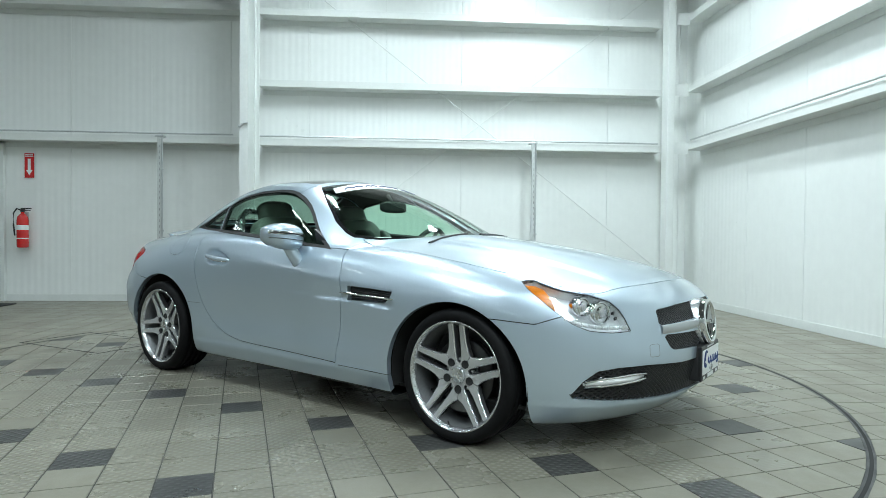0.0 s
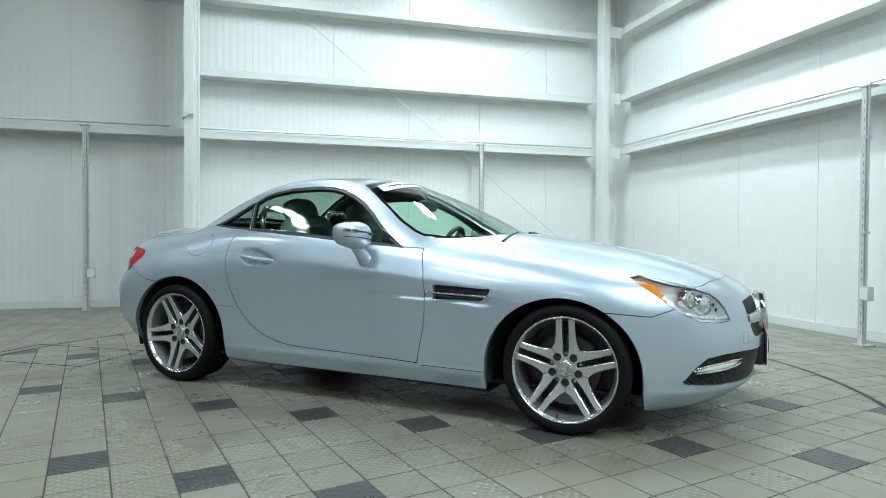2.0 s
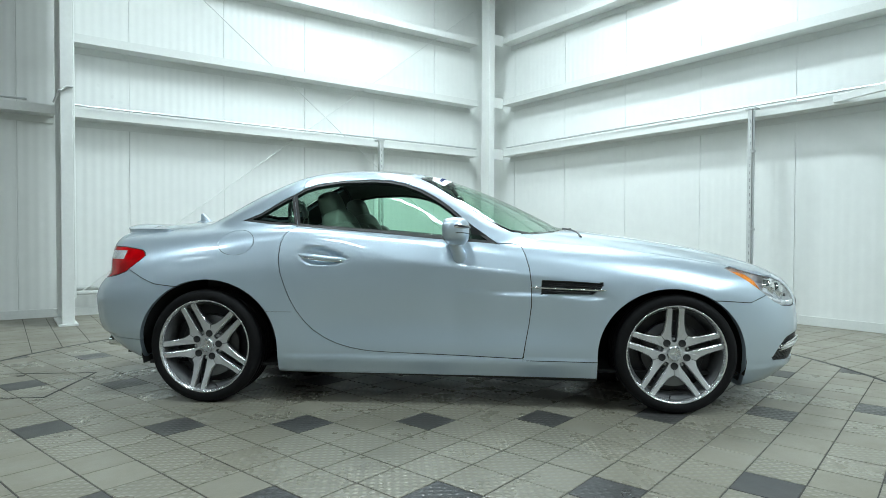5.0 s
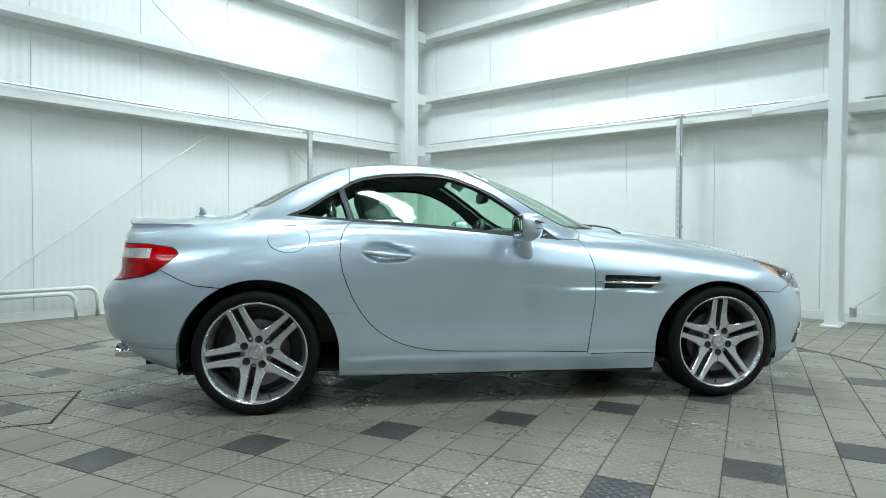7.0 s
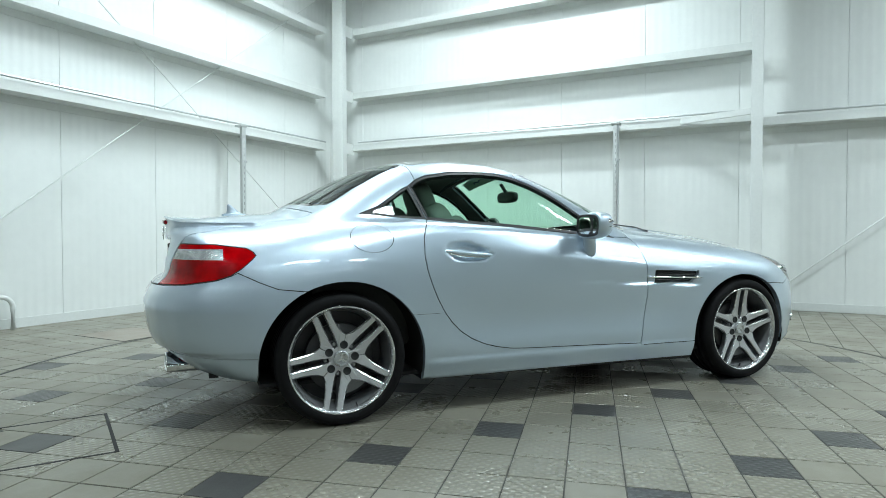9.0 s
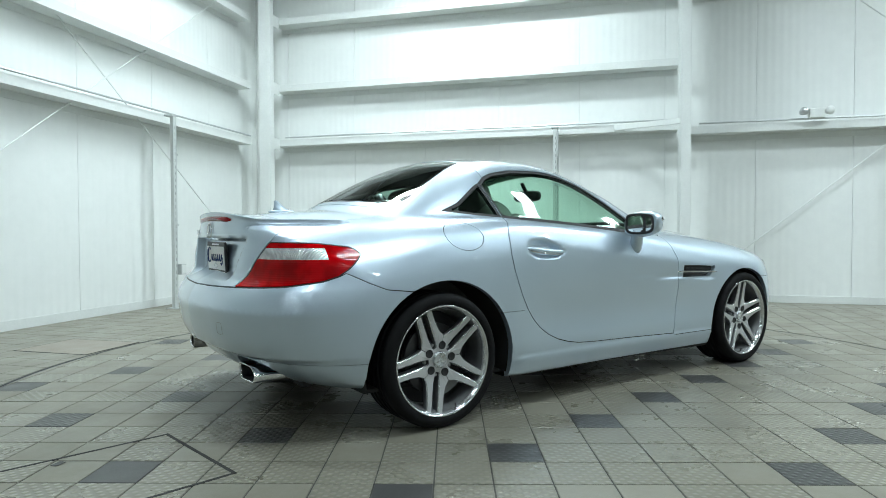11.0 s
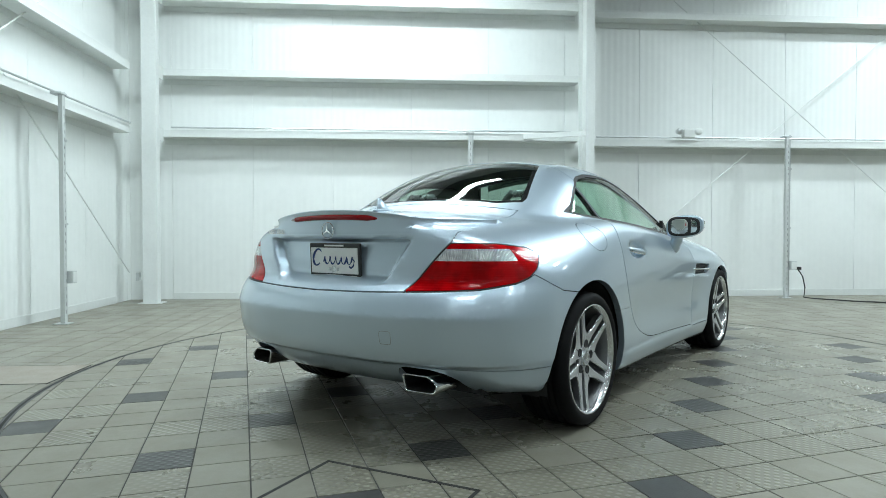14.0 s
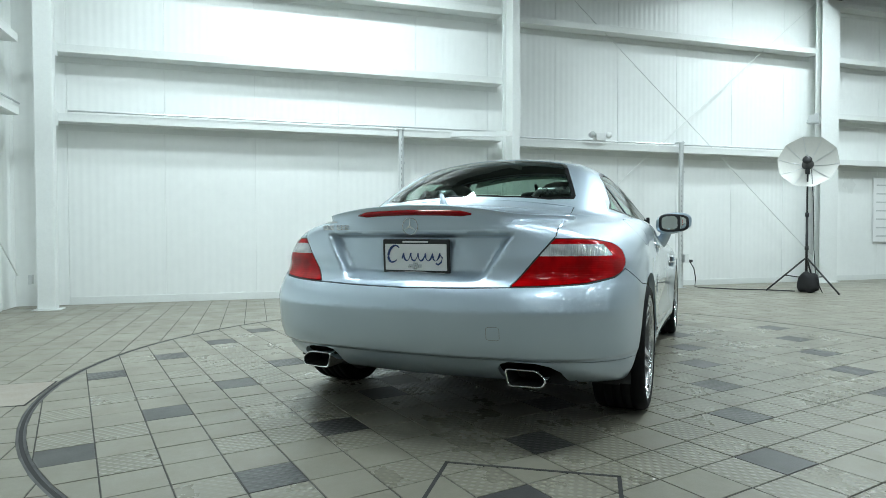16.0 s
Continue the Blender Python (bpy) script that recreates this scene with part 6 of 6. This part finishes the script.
for k in range(RIBS):
    a = 2 * math.pi * k / RIBS
    part("rib", tube([um @ Vector((0.385 * t * math.cos(a), 0.385 * t * math.sin(a), -0.16 * (1 - t * t) + 0.006)) for t in np.linspace(0.05, 1, 6)], 0.004, 6), GALV, s, "thin steel rib")
head = Matrix.Translation((0, 0, 1.80)) @ Matrix.Rotation(math.radians(74), 4, "Y")
part("flash_head", lathe([(0, 0.18), (0.055, 0.18), (0.060, 0.16), (0.060, 0.02), (0.075, 0.0), (0.075, -0.03), (0, -0.03)], 24, "Z", head), BLACK_PLASTIC, s, "black flash head", True)
part("shaft", tube([um @ Vector((0, 0, -0.16)), um @ Vector((0, 0, 0.28))], 0.005, 8), GALV, s, "umbrella shaft")
part("clamp", box((-0.03, -0.03, 1.66), (0.03, 0.03, 1.80), 0.008), BLACK_PLASTIC, s, "black clamp")
part("cable", tube([(0.05, 0.05, 1.72), (0.07, 0.08, 1.2), (0.06, 0.09, 0.6), (0.10, 0.12, 0.2), (0.16, 0.2, 0.012)], 0.006, 6), RUBBER, s, "hanging cable", True)
CLOTH = vary(mat("black_bag_cloth", (0.02, 0.02, 0.021), 0.85), 14.0, 0.4, bump=0.6)
bm = rounded(bmesh.new(), (0, 0, 0), (0.26, 0.20, 0.28), 0.6)
for v in bm.verts:
    v.co.x *= 1 - 0.25 * v.co.z / 0.14
    v.co.z += 0.012 * math.sin(v.co.x * 40 + v.co.y * 23)
bag = part("sand_bag", bm, CLOTH, None, "", True, pose(FLASH_X - 0.05, FLASH_Y + 0.02, 0.142))
tagged(bag, "black cloth sandbag hung on the tripod's foot", "sandbag")
cable = [(4.02, -0.15, 0.40), (3.99, -0.20, 0.30), (4.0, -0.24, 0.15), (3.99, -0.22, 0.02), (3.90, -0.30, 0.010), (3.70, -0.48, 0.010), (3.52, -0.62, 0.010), (3.40, -0.85, 0.010), (3.22, -1.02, 0.010), (3.05, -1.15, 0.010)]
tagged(part("floor_cable", tube(cable, 0.008, 8), RUBBER, None, "", True), "dark power cable lying from the outlet to the flash", "cable")
tagged(part("plug", box((4.00, -0.19, 0.39), (4.05, -0.12, 0.43), 0.006), RUBBER), "dark plug in the outlet box", "plug")
# roof beam above the third column
bm = box((3.55, COL3 - 0.12, 4.62), (4.0, COL3 + 0.12, 5.2), 0.01)
add_box(bm, (-8.4, COL3 - 0.10, 5.05), (3.6, COL3 + 0.10, 5.45), 0.005)
tagged(part("roof_beam", bm, DARK_STEEL), "dark steel roof beam over the column", "beam")

# ---- floor fittings ----
def strip_frame(name, corners_, w, text):
    bm = bmesh.new()
    n = len(corners_)
    for i in range(n):
        a, b = Vector((*corners_[i], 0)), Vector((*corners_[(i + 1) % n], 0))
        d = (b - a).normalized()
        q = Vector((-d.y, d.x, 0)) * (w / 2)
        vs = [bm.verts.new(p + Vector((0, 0, z))) for z in (-0.004, 0.0012) for p in (a - q - d * w / 2, b - q + d * w / 2, b + q + d * w / 2, a + q - d * w / 2)]
        for f in ((4, 5, 6, 7), (0, 1, 5, 4), (1, 2, 6, 5), (2, 3, 7, 6), (3, 0, 4, 7)):
            bm.faces.new([vs[k] for k in f])
    bmesh.ops.recalc_face_normals(bm, faces=bm.faces)
    return tagged(part(name, bm, BLACK_GAP), text, "floor frame", kind="structure")


lid = [Vector((-1.70, 5.505)), Vector((-2.005, 4.975))]
perp = Vector((-0.862, 0.507)) * 1.0
strip_frame("floor_lid_frame", [tuple(lid[0]), tuple(lid[1]), tuple(lid[1] + perp), tuple(lid[0] + perp)], 0.014, "thin black frame of a floor lid in the tiles")
g = lid[0] + perp * 0.42 + (lid[1] - lid[0]) * 0.10
tagged(part("lid_grip", box((g.x - 0.022, g.y - 0.014, 0.0006), (g.x + 0.022, g.y + 0.014, 0.0022), 0.0006), DARK_STEEL), "small dark recessed grip of the floor lid", "lid grip", kind="structure")
RUST = vary(mat("brown_stained_plate", (0.22, 0.185, 0.15), 0.7), 7.0, 0.35, colour=(0.30, 0.28, 0.24))
tagged(part("floor_hatch", box((-0.36, 7.27, 0.0006), (0.15, 7.90, 0.0018)), RUST), "brown stained hatch plate let into the floor", "hatch", kind="structure")
strip_frame("floor_hatch_frame", [(-0.365, 7.265), (0.155, 7.265), (0.155, 7.905), (-0.365, 7.905)], 0.010, "thin dark frame round the floor hatch")

# ---- floor tiles, last for being many ----
TILE_ANGLE, TILE_SIZE, TILE_ORIGIN = 14.1, 0.2055, (-0.545, 3.437)


def tile_mesh(name, size, material):
    """One square tile with eased edges."""
    h, e = size / 2, 0.0012
    bm = bmesh.new()
    lo = [bm.verts.new((sx * h, sy * h, -0.010)) for sx, sy in ((-1, -1), (1, -1), (1, 1), (-1, 1))]
    mid = [bm.verts.new((sx * h, sy * h, -e)) for sx, sy in ((-1, -1), (1, -1), (1, 1), (-1, 1))]
    up = [bm.verts.new((sx * (h - e), sy * (h - e), 0)) for sx, sy in ((-1, -1), (1, -1), (1, 1), (-1, 1))]
    bm.faces.new(up)
    for a, b in ((lo, mid), (mid, up)):
        for i in range(4):
            bm.faces.new((a[i], a[(i + 1) % 4], b[(i + 1) % 4], b[i]))
    return mesh_of(name, bm, material)


def in_disc(x, y, r):
    return math.hypot(x - RING[0], y - RING[1]) < r


def corners(cx, cy, ang, h):
    c, s = math.cos(ang), math.sin(ang)
    return [(cx + c * u - s * v, cy + s * u + c * v) for u, v in ((-h, -h), (h, -h), (h, h), (-h, h))]


def clip_convex(poly, inside, cross):
    out = []
    for i, p in enumerate(poly):
        q = poly[(i + 1) % len(poly)]
        if inside(p):
            out.append(p)
        if inside(p) != inside(q):
            out.append(cross(p, q))
    return out


def clip_disc(poly, r, keep_inside):
    """Clips a small polygon by the ring, along its own edges."""
    fine = []
    for i, p in enumerate(poly):
        q = poly[(i + 1) % len(poly)]
        fine += [(p[0] + (q[0] - p[0]) * k / 4, p[1] + (q[1] - p[1]) * k / 4) for k in range(4)]

    def inside(p):
        return in_disc(p[0], p[1], r) == keep_inside

    def cross(p, q):
        a, b = 0.0, 1.0
        for _ in range(14):
            m = (a + b) / 2
            pt = (p[0] + (q[0] - p[0]) * m, p[1] + (q[1] - p[1]) * m)
            if inside(pt) == inside(p):
                a = m
            else:
                b = m
        return (p[0] + (q[0] - p[0]) * a, p[1] + (q[1] - p[1]) * a)
    return clip_convex(fine, inside, cross)


JOINT = 0.0055
turntable = thing("turntable_floor", "round turntable floor of grey tiles with scattered dark tiles", "floor", kind="structure")
turn_ring = math.radians(TILE_ANGLE)
e1 = Vector((math.cos(turn_ring), math.sin(turn_ring)))
e2 = Vector((-e1.y, e1.x))
tile_meshes = [tile_mesh("tile", TILE_SIZE - JOINT, m) for m in (TILE, TILE_STUD, TILE_DARK, TILE_DARK_STUD)]
whole, rest, cut_tiles = [], [], []
rng = random.Random(5)
for i in range(-30, 31):
    for j in range(-30, 31):
        p = Vector(TILE_ORIGIN) + e1 * (i * TILE_SIZE) + e2 * (j * TILE_SIZE)
        # the dark tiles lie on a lattice of (2, -2) and (-1, -5)
        m1, m2 = (-5 * i + j) / -12.0, (2 * i + 2 * j) / -12.0
        dark = abs(m1 - round(m1)) < 1e-6 and abs(m2 - round(m2)) < 1e-6
        cs = corners(p.x, p.y, turn_ring, TILE_SIZE / 2 - JOINT / 2)
        r_in = RING[2] - 0.019
        n_in = sum(in_disc(x, y, r_in) for x, y in cs)
        stud = rng.random() < (0.78 if in_disc(p.x, p.y, 2.1) else 0.35)
        if n_in == 4:
            d = (p - Vector((-3.4, 3.4))).length
            whole.append((d, p, dark, stud))
        elif n_in > 0:
            cut_tiles.append((cs, dark, r_in, True))
whole.sort(key=lambda w: w[0])
for k, (d, p, dark, stud) in enumerate(whole):
    if k < 300:
        ob = new("tile", tile_meshes[2 * dark + stud])
        ob.parent = turntable
        ob.matrix_basis = pose(p.x, p.y, rng.uniform(-0.0006, 0.0004), rng.uniform(-0.1, 0.1), rng.uniform(-0.1, 0.1), TILE_ANGLE)
    else:
        rest.append((corners(p.x, p.y, turn_ring, TILE_SIZE / 2 - JOINT / 2), dark, stud))


def flat_tiles(name, polys, materials, parent, label):
    """Many tiles joined into one part, each with its own edges."""
    verts, faces, index = [], [], []
    for poly, mi in polys:
        n, k = len(poly), len(verts)
        cx, cy = sum(p[0] for p in poly) / n, sum(p[1] for p in poly) / n
        z = rng.uniform(-0.0006, 0.0004)
        for x, y in poly:
            verts.append((x, y, -0.010))
        for x, y in poly:
            d = max(1e-6, math.hypot(x - cx, y - cy))
            verts.append((x, y, z - 0.0010))
        for x, y in poly:
            d = max(1e-6, math.hypot(x - cx, y - cy))
            verts.append((x - (x - cx) / d * 0.0012, y - (y - cy) / d * 0.0012, z))
        faces.append([k + 2 * n + i for i in range(n)])
        index.append(mi)
        for lay in (0, 1):
            for i in range(n):
                faces.append([k + lay * n + i, k + lay * n + (i + 1) % n, k + (lay + 1) * n + (i + 1) % n, k + (lay + 1) * n + i])
                index.append(mi)
    me = bpy.data.meshes.new(name)
    me.from_pydata(verts, [], faces)
    for m in materials:
        me.materials.append(m)
    me.polygons.foreach_set("material_index", index)
    ob = new(name, me)
    ob.parent = parent
    return tagged(ob, label, kind="stuff")


mats4 = [TILE, TILE_STUD, TILE_DARK, TILE_DARK_STUD]
flat_tiles("tiles", [(cs, 2 * dark + stud) for cs, dark, stud in rest], mats4, turntable, "grey tiles with scattered dark ones on the far half")
flat_tiles("edge_tiles", [(q, 2 * dark) for cs, dark, r, k in cut_tiles if len(q := clip_disc(cs, r, k)) > 2], mats4, turntable, "tiles cut to the ring")
# steel ring round the turntable: two bands with an open gap between them
bm = bmesh.new()
for r0, r1, z in ((RING[2] - 0.018, RING[2] - 0.0075, -0.001), (RING[2] + 0.0075, RING[2] + 0.018, -0.002)):
    add_lathe(bm, [(r0, -0.011), (r0, z), (r1, z), (r1, -0.011)], 180, "Z", Matrix.Translation((RING[0], RING[1], 0)))
tagged(part("turntable_ring", bm, DARK_STEEL), "narrow dark steel ring round the turntable with an open gap", "ring", kind="structure")
bm = bmesh.new()
add_lathe(bm, [(RING[2] - 0.0075, -0.0022), (RING[2] + 0.0075, -0.0022)], 180, "Z", Matrix.Translation((RING[0], RING[1], 0)))
tagged(part("turntable_gap", bm, BLACK_GAP), "black open gap between the two ring bands", "gap", kind="structure")

OUTER_ANGLE, OUTER_SIZE = 0.0, 0.2055
outer = thing("outer_floor", "plain grey tiled floor of the hall round the turntable", "floor", kind="structure")
polys = []
oa = math.radians(OUTER_ANGLE)
o1 = Vector((math.cos(oa), math.sin(oa)))
o2 = Vector((-o1.y, o1.x))
for i in range(-75, 76):
    for j in range(-75, 76):
        p = Vector((RING[0], RING[1])) + o1 * (i * OUTER_SIZE) + o2 * (j * OUTER_SIZE)
        if not (-8.6 < p.x < EAST + 0.2 and -7.5 < p.y < NORTH + 0.2):
            continue
        cs = corners(p.x, p.y, oa, OUTER_SIZE / 2 - JOINT / 2)
        r_out = RING[2] + 0.019
        n_in = sum(in_disc(x, y, r_out) for x, y in cs)
        if n_in == 4:
            continue
        if n_in:
            cs = clip_disc(cs, r_out, False)
            if len(cs) < 3:
                continue
        polys.append((cs, 0))
flat_tiles("tiles", polys, mats4, outer, "plain grey tiles")
tagged(part("floor_far", box((WEST, SOUTH, -0.0095), (EAST, -7.3, -0.002)), TILE), "plain grey floor at the far end", "floor", kind="structure")
tagged(part("floor_far", box((WEST, -7.29, -0.0095), (-8.75, NORTH, -0.002)), TILE), "plain grey floor at the far side", "floor", kind="structure")
